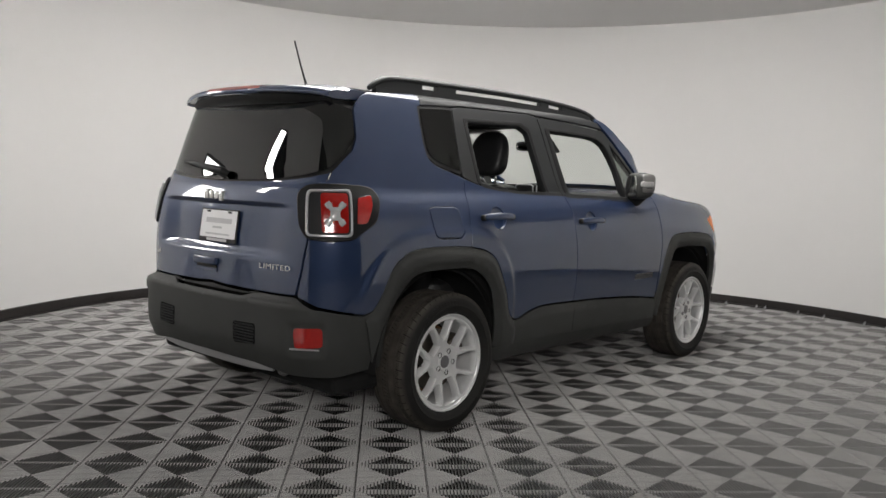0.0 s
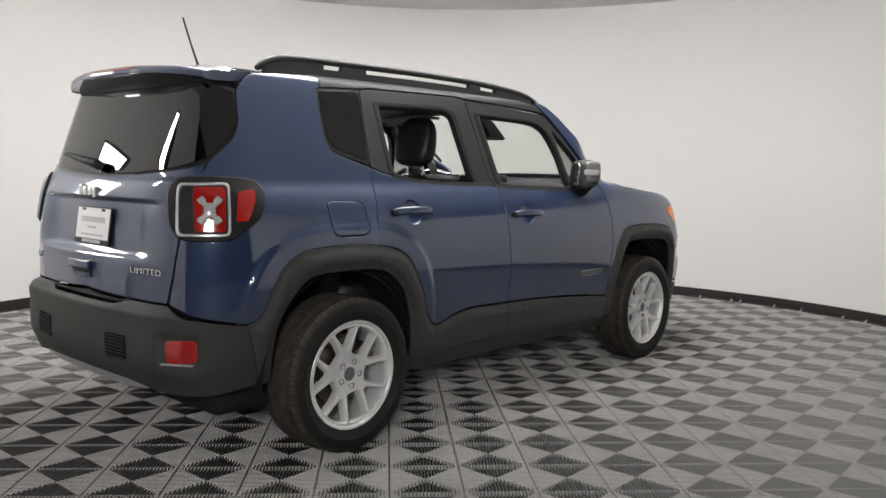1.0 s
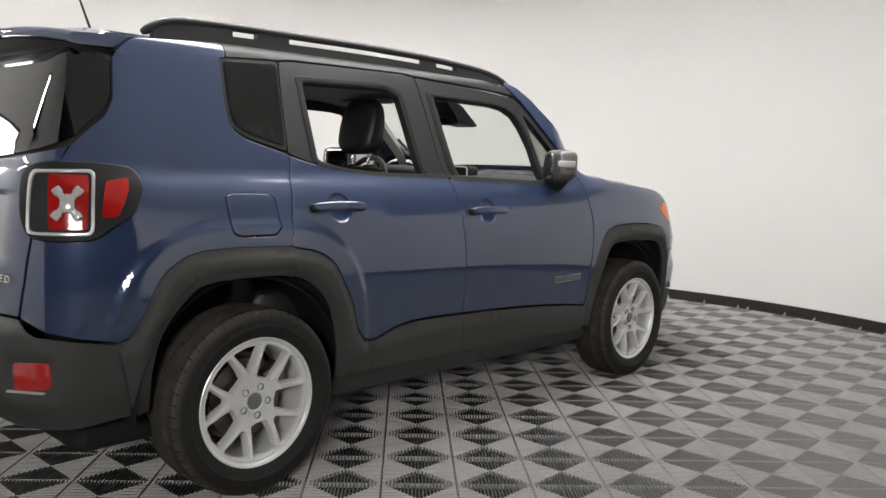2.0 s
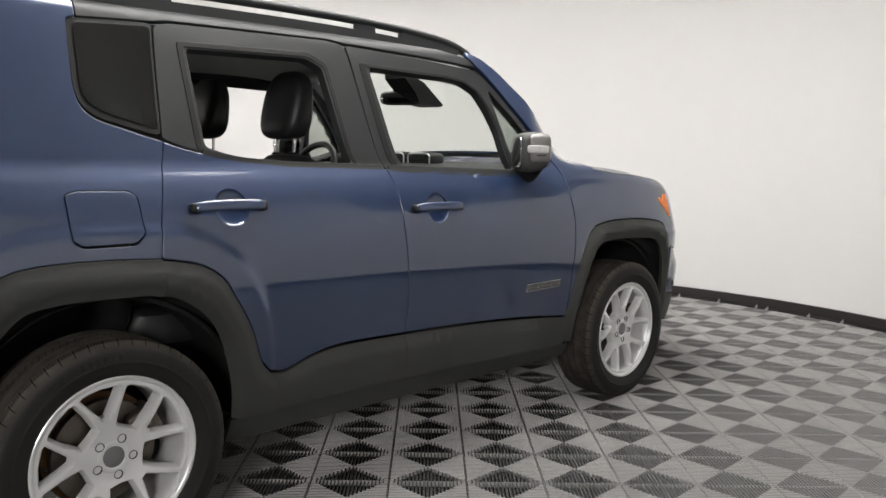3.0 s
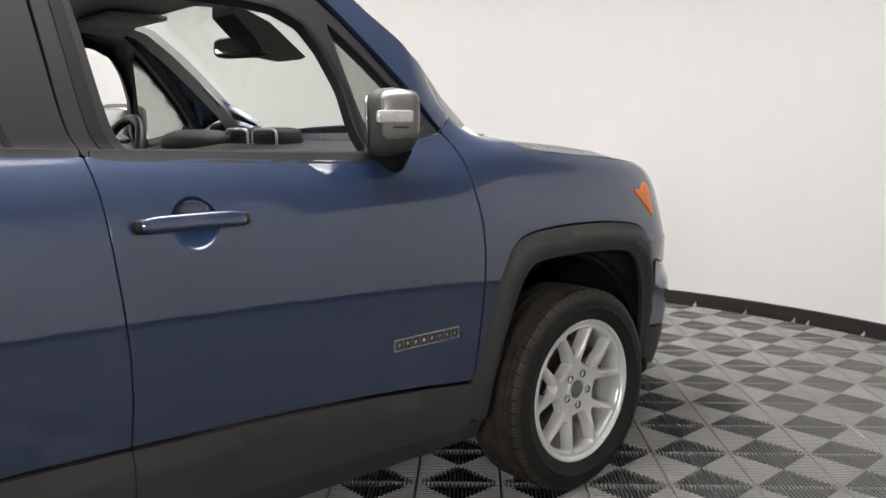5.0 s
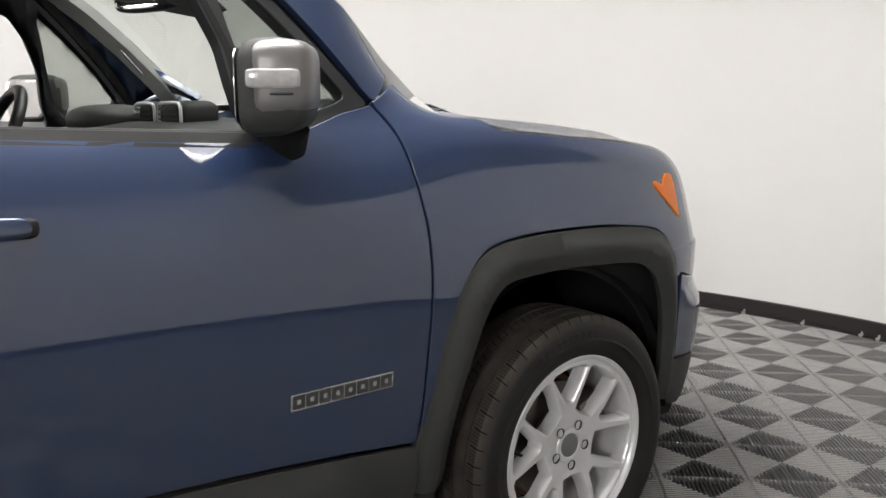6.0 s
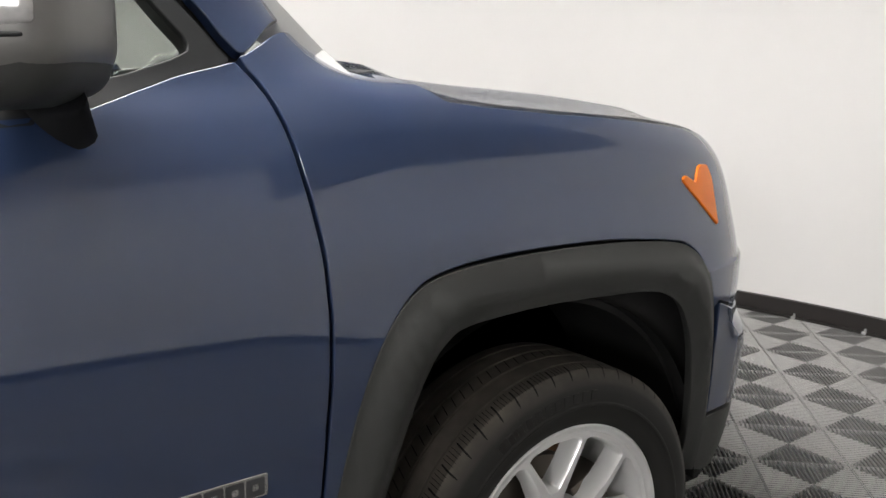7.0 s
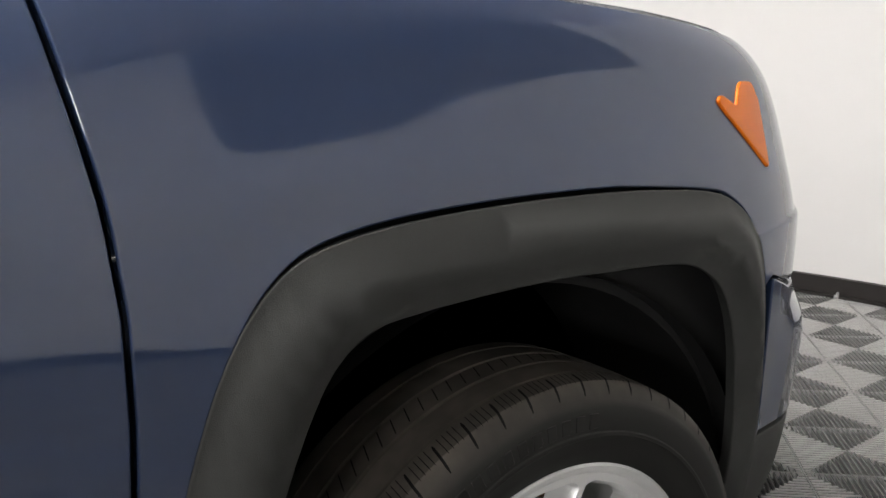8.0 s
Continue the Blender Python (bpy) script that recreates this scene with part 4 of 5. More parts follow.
# ---- wheels ----
def wheel_parts():
    """Outward is +x, hub in the origin."""
    made = []
    tyre_r, wide = 0.343, 0.113
    prof = [(0.236, -0.092), (0.252, -0.104), (0.285, -0.113), (0.312, -0.110), (0.328, -0.100)]
    groove = [(-0.060, 0.004), (-0.020, 0.005), (0.020, 0.005), (0.060, 0.004)]
    prof += [(tyre_r - 0.004, -0.090)]
    for g, w in groove:
        prof += [(tyre_r - 0.35 * (g / 0.1) ** 2 * 0.012, g - w / 2 - 0.0005), (tyre_r - 0.009, g - w / 2), (tyre_r - 0.009, g + w / 2), (tyre_r - 0.35 * (g / 0.1) ** 2 * 0.012, g + w / 2 + 0.0005)]
    prof += [(tyre_r - 0.004, 0.090), (0.329, 0.1005), (0.322, 0.1035), (0.3205, 0.1050), (0.312, 0.110), (0.300, 0.1125), (0.285, 0.113), (0.283, 0.1142), (0.279, 0.1142), (0.277, 0.1125), (0.262, 0.109), (0.248, 0.103), (0.240, 0.097), (0.236, 0.092)]
    bm = bmesh.new()
    segs = 144
    rows = []
    for r, x in prof:
        rows.append([bm.verts.new((x, r * math.cos(2 * math.pi * k / segs), r * math.sin(2 * math.pi * k / segs))) for k in range(segs)])
    for p, q in zip(rows, rows[1:]):
        for k in range(segs):
            bm.faces.new([p[k], p[(k + 1) % segs], q[(k + 1) % segs], q[k]])
    made.append(("tyre", bm, RUBBER, "black tyre", 28))
    # flat dark strips over shoulder and middle rib, painted shade for the slits

    crown_x = [-0.0174, 0.0174, 0.0626, 0.090, 0.1005, 0.1035]
    crown_r = [tyre_r - 0.0001, tyre_r - 0.0001, tyre_r - 0.0016, tyre_r - 0.004, 0.329, 0.322]

    def slit(bm, turn, lean, x0, x1, thick):
        cols = []
        for i in range(9):
            x = x0 + (x1 - x0) * i / 8
            r = 0.0014 + float(np.interp(x, crown_x, crown_r))
            t = turn + lean * i / 8
            w = thick * (0.45 if i in (0, 8) else 1.0) / 2 / r
            cols.append([bm.verts.new((x, r * math.cos(a), r * math.sin(a))) for a in (t - w, t + w)])
        for p, q in zip(cols, cols[1:]):
            bm.faces.new([p[0], p[1], q[1], q[0]])
    bm = bmesh.new()
    for k in range(52):
        a = 2 * math.pi * k / 52
        slit(bm, a, 0.020, 0.070, 0.1025, 0.0034)
        for j in (0.24, 0.42, 0.60, 0.78):
            slit(bm, a + j * 2 * math.pi / 52, 0.010, 0.066, 0.092, 0.0011)
        slit(bm, a, 0.03, -0.014, 0.014, 0.0018)
        slit(bm, a + math.pi / 52, 0.03, -0.014, 0.014, 0.0018)
    made.append(("tread_slit_strip", bm, VOID, "flat dark strips for the shaded slits in the tread", 40))
    # raised maker's lettering on the wall as plain bars
    bm = bmesh.new()
    for k in range(11):
        a = radians(76 + 4.1 * k)
        m = Matrix.Rotation(a - math.pi / 2, 4, "X") @ Matrix.Translation((0.1115, 0, 0.298))
        box(bm, (0, -0.0065, -0.009), (0.0022, 0.0065, 0.009), 0.0006, 1, m)
    made.append(("wall_bar", bm, RUBBER, "raised rubber bars", 40))
    bm = bmesh.new()
    # barrel and outer lip
    lathe(bm, [(0.2385, 0.094), (0.2400, 0.098), (0.2370, 0.1005), (0.2310, 0.0995), (0.2255, 0.094), (0.2215, 0.082), (0.2195, 0.060), (0.205, 0.02), (0.200, -0.09), (0.206, -0.09), (0.212, 0.0), (0.236, 0.06)], 96)
    made.append(("rim", bm, ALLOY, "", 40))
    # five forked spokes: a crowned disc with ten windows cut through
    spokes = bmesh.new()

    def polar(r, deg):
        return (r * math.cos(radians(deg)), r * math.sin(radians(deg)))
    outer = [polar(0.224, a) for a in np.linspace(0, 360, 121)[:-1]]
    cuts = []
    for k in range(5):
        c = 90 + 72 * k
        cuts.append([polar(0.113, c - 5.5), polar(0.113, c + 5.5), polar(0.165, c + 14.0), polar(0.209, c + 17.8), polar(0.2150, c + 14), polar(0.2150, c), polar(0.2150, c - 14), polar(0.209, c - 17.8), polar(0.165, c - 14.0)])
        d = c + 36
        cuts.append([polar(0.082, d), polar(0.092, d - 22.5), polar(0.150, d - 19.2), polar(0.209, d - 15.8), polar(0.2150, d - 12), polar(0.2150, d), polar(0.2150, d + 12), polar(0.209, d + 15.8), polar(0.150, d + 19.2), polar(0.092, d + 22.5)])
    lines = [np.array(outer)] + [dense(round_poly(q, 0.006), 0.012) for q in cuts]
    gx = np.stack(np.meshgrid(np.arange(-0.222, 0.223, 0.010), np.arange(-0.222, 0.223, 0.010)), -1).reshape(-1, 2)
    ok = np.hypot(*gx.T) < 0.219
    for q in lines[1:]:
        ok &= ~inside(q, gx)
    edge = np.concatenate(lines)
    gx = gx[ok]
    gx = gx[np.array([np.min(np.hypot(edge[:, 0] - p[0], edge[:, 1] - p[1])) for p in gx]) > 0.004]
    cons, at = [], 0
    for q in lines:
        cons += [(at + i, at + (i + 1) % len(q)) for i in range(len(q))]
        at += len(q)
    from mathutils import geometry
    pv, _, pt, *_ = geometry.delaunay_2d_cdt([Vector(p) for p in np.concatenate([edge, gx])], cons, [], 0, 1e-7)
    pv = np.array([tuple(p) for p in pv])
    mid = pv[np.array(pt)].mean(1)
    keep = np.ones(len(pt), bool)
    for q in lines[1:]:
        keep &= ~inside(q, mid)

    def crown(r):
        return float(np.interp(r, [0, 0.07, 0.10, 0.15, 0.20, 0.224], [0.070, 0.071, 0.076, 0.085, 0.090, 0.0895]))
    sv = [spokes.verts.new((crown(math.hypot(*p)), p[0], p[1])) for p in pv]
    for t, k in zip(pt, keep):
        if k:
            spokes.faces.new([sv[i] for i in t])
    at = len(outer)
    for q in lines[1:]:
        m = len(q)
        ringa = sv[at:at + m]
        cen = q.mean(0)
        ringb, ringc = [], []
        for i in range(m):
            t = q[(i + 1) % m] - q[i - 1]
            nn = np.array([-t[1], t[0]]) / np.hypot(*t)
            if np.dot(nn, cen - q[i]) < 0:
                nn = -nn
            x = crown(math.hypot(*q[i]))
            b2, c2 = q[i] + nn * 0.0055, q[i] + nn * 0.0075
            ringb.append(spokes.verts.new((x - 0.0075, b2[0], b2[1])))
            ringc.append(spokes.verts.new((x - 0.040, c2[0], c2[1])))
        for i in range(m):
            j = (i + 1) % m
            spokes.faces.new([ringa[i], ringa[j], ringb[j], ringb[i]])
            spokes.faces.new([ringb[i], ringb[j], ringc[j], ringc[i]])
        at += m
    lathe(spokes, [(0.033, 0.060), (0.034, 0.0735), (0.039, 0.0745), (0.046, 0.0735), (0.049, 0.069)], 40)
    made.append(("spokes", spokes, ALLOY, "silver alloy spokes", 35))
    bm = bmesh.new()
    lathe(bm, [(0.0, 0.0735), (0.024, 0.0735), (0.031, 0.071), (0.032, 0.060), (0.0, 0.060)], 32)
    made.append(("centre_cap", bm, CAPGREY, "grey centre cap", 40))
    bm = bmesh.new()
    lathe(bm, [(0.06, 0.010), (0.150, 0.010), (0.152, 0.006), (0.152, -0.014), (0.06, -0.014)], 64, closed=True)
    lathe(bm, [(0.0, 0.030), (0.070, 0.028), (0.076, 0.022), (0.076, -0.01), (0.0, -0.01)], 40)
    made.append(("brake_disc", bm, DISC, "worn steel brake disc", 40))
    bm = bmesh.new()
    box(bm, (-0.035, -0.055, 0.085), (0.045, 0.055, 0.172), 0.012, 2, Matrix.Rotation(radians(-75), 4, "X"))
    made.append(("caliper", bm, DISC, "grey brake caliper", 40))
    bm = bmesh.new()
    lathe(bm, [(0.02, -0.03), (0.165, -0.025), (0.168, -0.035), (0.02, -0.045)], 48, closed=True)
    made.append(("dust_shield", bm, RUST, "rusted backing plate", 40))
    for k in range(5):
        bm = bmesh.new()
        m = Matrix.Rotation(2 * math.pi * (k + 0.5) / 5 + math.pi / 2, 4, "X") @ Matrix.Translation((0, 0.055, 0))
        ring = [[bm.verts.new(m @ Vector((x, r * math.cos(t), r * math.sin(t)))) for t in np.linspace(0, 2 * math.pi, 13)[:-1]] for r, x in ((0.0135, 0.0745), (0.0115, 0.0750), (0.0105, 0.052), (0.0085, 0.0515), (0.0080, 0.066), (0.004, 0.068))]
        for a, b in zip(ring, ring[1:]):
            for i in range(12):
                bm.faces.new([a[i], a[(i + 1) % 12], b[(i + 1) % 12], b[i]])
        bm.faces.new(ring[-1])
        made.append(("lug_nut", bm, SATIN, "recessed dark lug nut", 40))
    bm = bmesh.new()
    tube(bm, [(0.06, 0.19 * math.cos(2.9), 0.19 * math.sin(2.9)), (0.085, 0.182 * math.cos(2.9), 0.182 * math.sin(2.9))], 0.004, 8)
    made.append(("valve", bm, SEAL, "black valve stem", 40))
    return made


_wheel_meshes = []
for nm, bm, mat, lab, sm in wheel_parts():
    bmesh.ops.recalc_face_normals(bm, faces=bm.faces)
    me = bpy.data.meshes.new(nm)
    bm.to_mesh(me)
    bm.free()
    for p in me.polygons:
        p.use_smooth = True
    me.set_sharp_from_angle(angle=radians(sm))
    me.materials.append(mat)
    _wheel_meshes.append((nm, me, lab))
for a, spin in ((AXLES[0] - 0.010, 11), (AXLES[1] + 0.010, 6)):
    for sgn in (1, -1):
        w = new("wheel")
        w.parent = car
        w.matrix_basis = pose(sgn * 0.793, a, HUB_Z - 0.002) @ pose(0, 0, 0, 0, 0, 0 if sgn > 0 else 180) @ pose(0, 0, 0, spin)
        tagged(w, "alloy wheel with forked spokes and black tyre")
        for nm, me, lab in _wheel_meshes:
            ob = new(nm, me)
            ob.parent = w
            if lab:
                tagged(ob, lab, kind="stuff" if nm in ("tread_slit_strip", "wall_bar") else "")


# ---- fittings of the body ----
def on_skin(u, z, side=1, lift=0.0):
    """Frame on the skin: x along the outline, y up the section, z outwards."""
    v = v_at(u, z)
    p, n = skin(u, v), skin_normal(u, v)
    p = p + n * lift
    up = skin(u, v + 0.05) - skin(u, v - 0.05)
    up = up / np.linalg.norm(up)
    al = np.cross(up, n)
    m = Matrix(((al[0], up[0], n[0], p[0]), (al[1], up[1], n[1], p[1]), (al[2], up[2], n[2], p[2]), (0, 0, 0, 1)))
    if side < 0:
        m = Matrix.Diagonal((-1, 1, 1, 1)) @ m
    return m


# door handles: a bar over a round hollow
for doors, (u0, z0, hollow), half in ((rear_doors, HANDLES[0], 0.124), (front_doors, HANDLES[1], 0.124)):
    for door, side in zip(doors, (1, -1)):
        m = on_skin(hollow, z0, side)
        bm = bmesh.new()
        rows = []
        for i in range(7):
            t = i / 6 * math.pi / 2
            rows.append([bm.verts.new(m @ Vector((0.061 * math.cos(t) * math.cos(a), 0.061 * math.cos(t) * math.sin(a), -0.003 - 0.017 * math.sin(t)))) for a in np.linspace(0, 2 * math.pi, 33)[:-1]])
        for a, b in zip(rows, rows[1:]):
            for i in range(32):
                bm.faces.new([a[i], a[(i + 1) % 32], b[(i + 1) % 32], b[i]])
        bmesh.ops.remove_doubles(bm, verts=bm.verts[:], dist=1e-5)
        part("handle_hollow", bm, BLUE, door, smooth=True)
        m = on_skin(u0, z0, side)
        bm = bmesh.new()
        rows = []
        n = 26
        for i in range(n + 1):
            s = -1 + 2 * i / n
            x = half * s
            w = 0.0165 * (1 - abs(s) ** 9) ** 0.5 + 0.0005
            arch = 0.034 - 0.016 * s * s
            rows.append([bm.verts.new(m @ Vector((x, w * math.copysign(abs(math.sin(a)) ** 0.7, math.sin(a)), arch + 0.011 * (1 - abs(s) ** 9) ** 0.5 * math.copysign(abs(math.cos(a)) ** 0.7, math.cos(a))))) for a in np.linspace(0, 2 * math.pi, 17)[:-1]])
        for a, b in zip(rows, rows[1:]):
            for i in range(16):
                bm.faces.new([a[i], a[(i + 1) % 16], b[(i + 1) % 16], b[i]])
        bm.faces.new(rows[0])
        bm.faces.new(rows[-1])
        part("handle", bm, BLUE, door, smooth=True)
        for s in (-1, 1):
            bm = bmesh.new()
            rounded(bm, (0.020, 0.0155, 0.014), (s * (half - 0.012), 0, 0.009), 3.5, 8, 14, m)
            part("handle_mount", bm, SEAL, door, "black handle mount", smooth=True)


# name badge on the front doors: bright outlined plate with dark blocks
panels("badge_plate", CHROME, None, [(1.800, 0.648), (2.034, 0.650), (2.034, 0.618), (1.800, 0.616)], parents=front_doors, lift=0.0025, thick=0.004, bevel=0.001, gap=0, r=0.003, label="bright badge outline")
for k in range(8):
    u0 = 1.8035 + k * 0.0287
    panels("badge_block", INK, None, [(u0, 0.6462), (u0 + 0.0250, 0.6467), (u0 + 0.0250, 0.6207), (u0, 0.6200)], holes=[[(u0 + 0.0075, 0.6390), (u0 + 0.0180, 0.6392), (u0 + 0.0180, 0.6280), (u0 + 0.0075, 0.6278)]], parents=front_doors, lift=0.0036, thick=0.002, bevel=0.0006, gap=0, r=0.003, step=0.012)

# tail lamps
BEZEL = [(-0.842, 1.150), (-0.800, 1.180), (-0.70, 1.186), (-0.615, 1.187), (-0.50, 1.182), (-0.428, 1.172), (-0.400, 1.125), (-0.440, 1.026), (-0.511, 0.985), (-0.556, 0.950), (-0.66, 0.944), (-0.762, 0.951), (-0.806, 1.004)]
SQUARE = [(-0.785, 1.158), (-0.560, 1.161), (-0.562, 0.962), (-0.766, 0.962)]
INNER = [(-0.778, 1.153), (-0.565, 1.156), (-0.567, 0.967), (-0.761, 0.967)]
RED = [(-0.713, 1.147), (-0.578, 1.145), (-0.580, 0.979), (-0.694, 0.979)]
lamps = panels("tail_lamp", SEAL, car, BEZEL, lift=0.010, thick=0.016, r=0.03, bevel=0.006, gap=0, label="square red tail lamp with black surround and silver ring")
panels("ring", SILVER, None, SQUARE, parents=lamps, lift=0.020, thick=0.012, r=0.022, bevel=0.003, gap=0, holes=[INNER], step=0.014, label="silver lamp ring")
panels("lens_side", TRIM, None, INNER, parents=lamps, lift=0.012, thick=0.004, r=0.016, bevel=0.001, gap=0)
panels("lens", REDLENS, None, RED, parents=lamps, lift=0.0155, thick=0.004, r=0.012, bevel=0.002, gap=0, label="red lamp lens")
panels("reflector", REDLENS, None, [(-0.523, 1.126), (-0.450, 1.138), (-0.452, 1.10), (-0.468, 1.060), (-0.490, 1.019), (-0.536, 1.017)], parents=lamps, lift=0.014, thick=0.006, r=0.010, bevel=0.002, gap=0, label="red side reflector")
for lamp, side in zip(lamps, (1, -1)):
    m = on_skin(-0.640, 1.058, side, 0.019)
    bm = bmesh.new()
    for turn in (52, -52):
        q = m @ Matrix.Rotation(radians(turn), 4, "Z")
        box(bm, (-0.056, -0.0105, 0), (0.056, 0.0105, 0.010), 0.004, 2, q)
        for s in (-1, 1):
            box(bm, (s * 0.050 - 0.013, -0.0145, 0.001), (s * 0.050 + 0.013, 0.0145, 0.0095), 0.005, 2, q)
    box(bm, (-0.022, -0.030, -0.001), (0.022, 0.030, 0.0115), 0.006, 2, m)
    part("cross", bm, WHITELENS, lamp, "white cross-shaped lamp insert", smooth=30)

# rear bumper fittings
for side in (1, -1):
    data = panel_data([(-0.800, 0.553), (-0.686, 0.560), (-0.684, 0.480), (-0.794, 0.472)], lift=bumper_lift, r=0.016, gap=0.0, thick=0.012)
    V = data[0] + 0
    ob = link_mesh("reflector", mesh_of("reflector", (V + np.array([0.001, -0.002, 0]), data[1], data[2]), mirror=side < 0), REDLENS, bumper, "red bumper reflector")
    # silver strip painted in for the highlight on the lip
    m = on_skin(-0.745, 0.470, side, 0.046)
    bm = bmesh.new()
    box(bm, (-0.075, -0.003, -0.008), (0.06, 0.003, 0.006), 0.002, 1, m)
    part("reflector_lip_glint", bm, SILVER, bumper, "silver strip for the highlight under the reflector")
    bm = bmesh.new()
    for row in range(-3, 4):
        for col in range(-7, 8):
            u, z = -1.085 + (col + 0.5 * (row % 2)) * 0.0115, 0.502 + row * 0.0125
            if abs(u + 1.085) < 0.072:
                box(bm, (-0.0042, -0.0042, -0.004), (0.0042, 0.0042, 0.0035), 0.001, 1, on_skin(u, z, side, 0.001 + float(bumper_lift(u, z))) @ Matrix.Rotation(radians(45), 4, "Z"))
    part("vent_mesh", bm, SATIN, bumper, "black mesh vent")
panels("vent_panel", VOID, bumper, [(-1.164, 0.546), (-1.010, 0.550), (-1.006, 0.462), (-1.158, 0.455)], lift=lambda u, z: bumper_lift(u, z) + 0.0012, thick=0.004, r=0.014, bevel=0.001, gap=0.0)
# sump panel below the bumper and its silver lower edge
across("lower_valance", SILVER, bumper, [(U_TAIL, 0.378), (-1.05, 0.373), (-0.95, 0.365), (-0.95, 0.335), (-1.1, 0.325), (U_TAIL, 0.325)], lift=0.018, r=0.006, step=0.02, label="grey lower bumper edge")
# tailgate sill step
across("bumper_step", CLAD, bumper, [(U_TAIL, 0.700), (-1.3, 0.690), (-1.06, 0.684), (-1.14, 0.668), (U_TAIL, 0.668)], lift=0.004, r=0.004, step=0.02)
# exhaust
bm = bmesh.new()
tube(bm, [(0.42, -0.30, 0.30), (0.43, -0.50, 0.325), (0.44, -0.60, 0.330), (0.445, -0.67, 0.322)], 0.032, 18, (1.25, 0.8))
part("exhaust", bm, CHROME, car, "chrome exhaust tip", smooth=40)

# spoiler: painted top, black underside
def spoiler_rows(edge):
    rows = []
    for t in np.linspace(-1, 1, 81):
        x = t * 0.596
        front, rear = -0.30 - 0.02 * (1 - t * t), -0.665 + 0.115 * abs(t) ** 2.6
        top, tip = 1.641 + 0.029 * (1 - abs(t) ** 2.5) - 0.012 * abs(t) ** 8, 1.646 - 0.020 * abs(t) ** 3 - 0.010 * abs(t) ** 8
        if edge == "top":
            pts = [(front, top), (front - 0.12, top - 0.002), (rear + 0.12, tip + 0.002), (rear + 0.06, tip + 0.001), (rear + 0.028, tip - 0.002), (rear + 0.010, tip - 0.008), (rear + 0.002, tip - 0.016), (rear, tip - 0.024), (rear + 0.005, tip - 0.034), (rear + 0.03, tip - 0.040), (front, tip - 0.030)]
        else:
            inn = 0.955
            x = t * 0.600 * inn
            pts = [(rear + 0.035, tip - 0.0405), (rear + 0.050, tip - 0.062), (rear + 0.085, tip - 0.082), (front - 0.04, tip - 0.082), (front - 0.04, tip - 0.0405)]
        rows.append([(x * (1 - 0.06 * float(ease(-0.45, -0.30, y))), y, z) for y, z in pts])
    return rows


for nm, mat, edge, lab in (("spoiler", BLUE, "top", "blue roof spoiler"), ("spoiler_underside", SEAL, "under", "black spoiler underside")):
    bm = bmesh.new()
    rows = [[bm.verts.new(p) for p in r] for r in spoiler_rows(edge)]
    k = len(rows[0])
    for a, b in zip(rows, rows[1:]):
        for i in range(k):
            bm.faces.new([a[i], a[(i + 1) % k], b[(i + 1) % k], b[i]])
    bm.faces.new(rows[0])
    bm.faces.new(rows[-1])
    ob = part(nm, bm, mat, car if edge == "top" else spoiler, lab, smooth=50)
    if edge == "top":
        spoiler = ob
bm = bmesh.new()
rows = []
for t in np.linspace(-0.36, 0.36, 17):
    rear, tip = -0.665 + 0.115 * abs(t) ** 2.6, 1.646 - 0.016 * abs(t) ** 3
    rows.append([bm.verts.new((t * 0.612, y, z)) for y, z in ((rear + 0.075, tip + 0.0030), (rear + 0.050, tip + 0.0035), (rear + 0.010, tip - 0.0040), (rear - 0.0040, tip - 0.018), (rear + 0.012, tip - 0.020))])
for a, b in zip(rows, rows[1:]):
    for i in range(4):
        bm.faces.new([a[i], a[i + 1], b[i + 1], b[i]])
part("brake_light", bm, REDLENS, spoiler, "red high brake light", smooth=True)

# number plate, plain bars for its lettering
def tail_y(z):
    return float(skin(U_TAIL + 0.02, v_at(U_TAIL + 0.02, z))[1])


PM = pose(0.015, tail_y(0.97) - 0.006, 0.970, 90 - 8, 0, 0)
bm = bmesh.new()
box(bm, (-0.160, -0.080, -0.002), (0.160, 0.080, 0.004), 0.003, 1, PM)
plate = part("number_plate", bm, SEAL, car, "white plate insert in a black frame")
bm = bmesh.new()
box(bm, (-0.150, -0.060, 0.0035), (0.150, 0.074, 0.0058), 0.001, 1, PM)
part("plate_insert", bm, PLATE, plate, "white insert with grey bars")
for x0, x1, y0, y1, mat in ((-0.105, 0.112, 0.012, 0.036, SILVER), (-0.045, 0.035, -0.014, -0.004, SILVER), (-0.10, 0.105, -0.046, -0.038, SILVER), (-0.085, 0.085, -0.077, -0.063, SILVER)):
    bm = bmesh.new()
    box(bm, (x0, y0, 0.0050), (x1, y1, 0.0066), 0, 1, PM)
    part("bar", bm, mat, plate)
for x in (-0.09, 0.09):
    bm = bmesh.new()
    box(bm, (x - 0.016, 0.062, 0.005), (x + 0.016, 0.072, 0.009), 0.002, 1, PM)
    part("clip", bm, SEAL, plate)

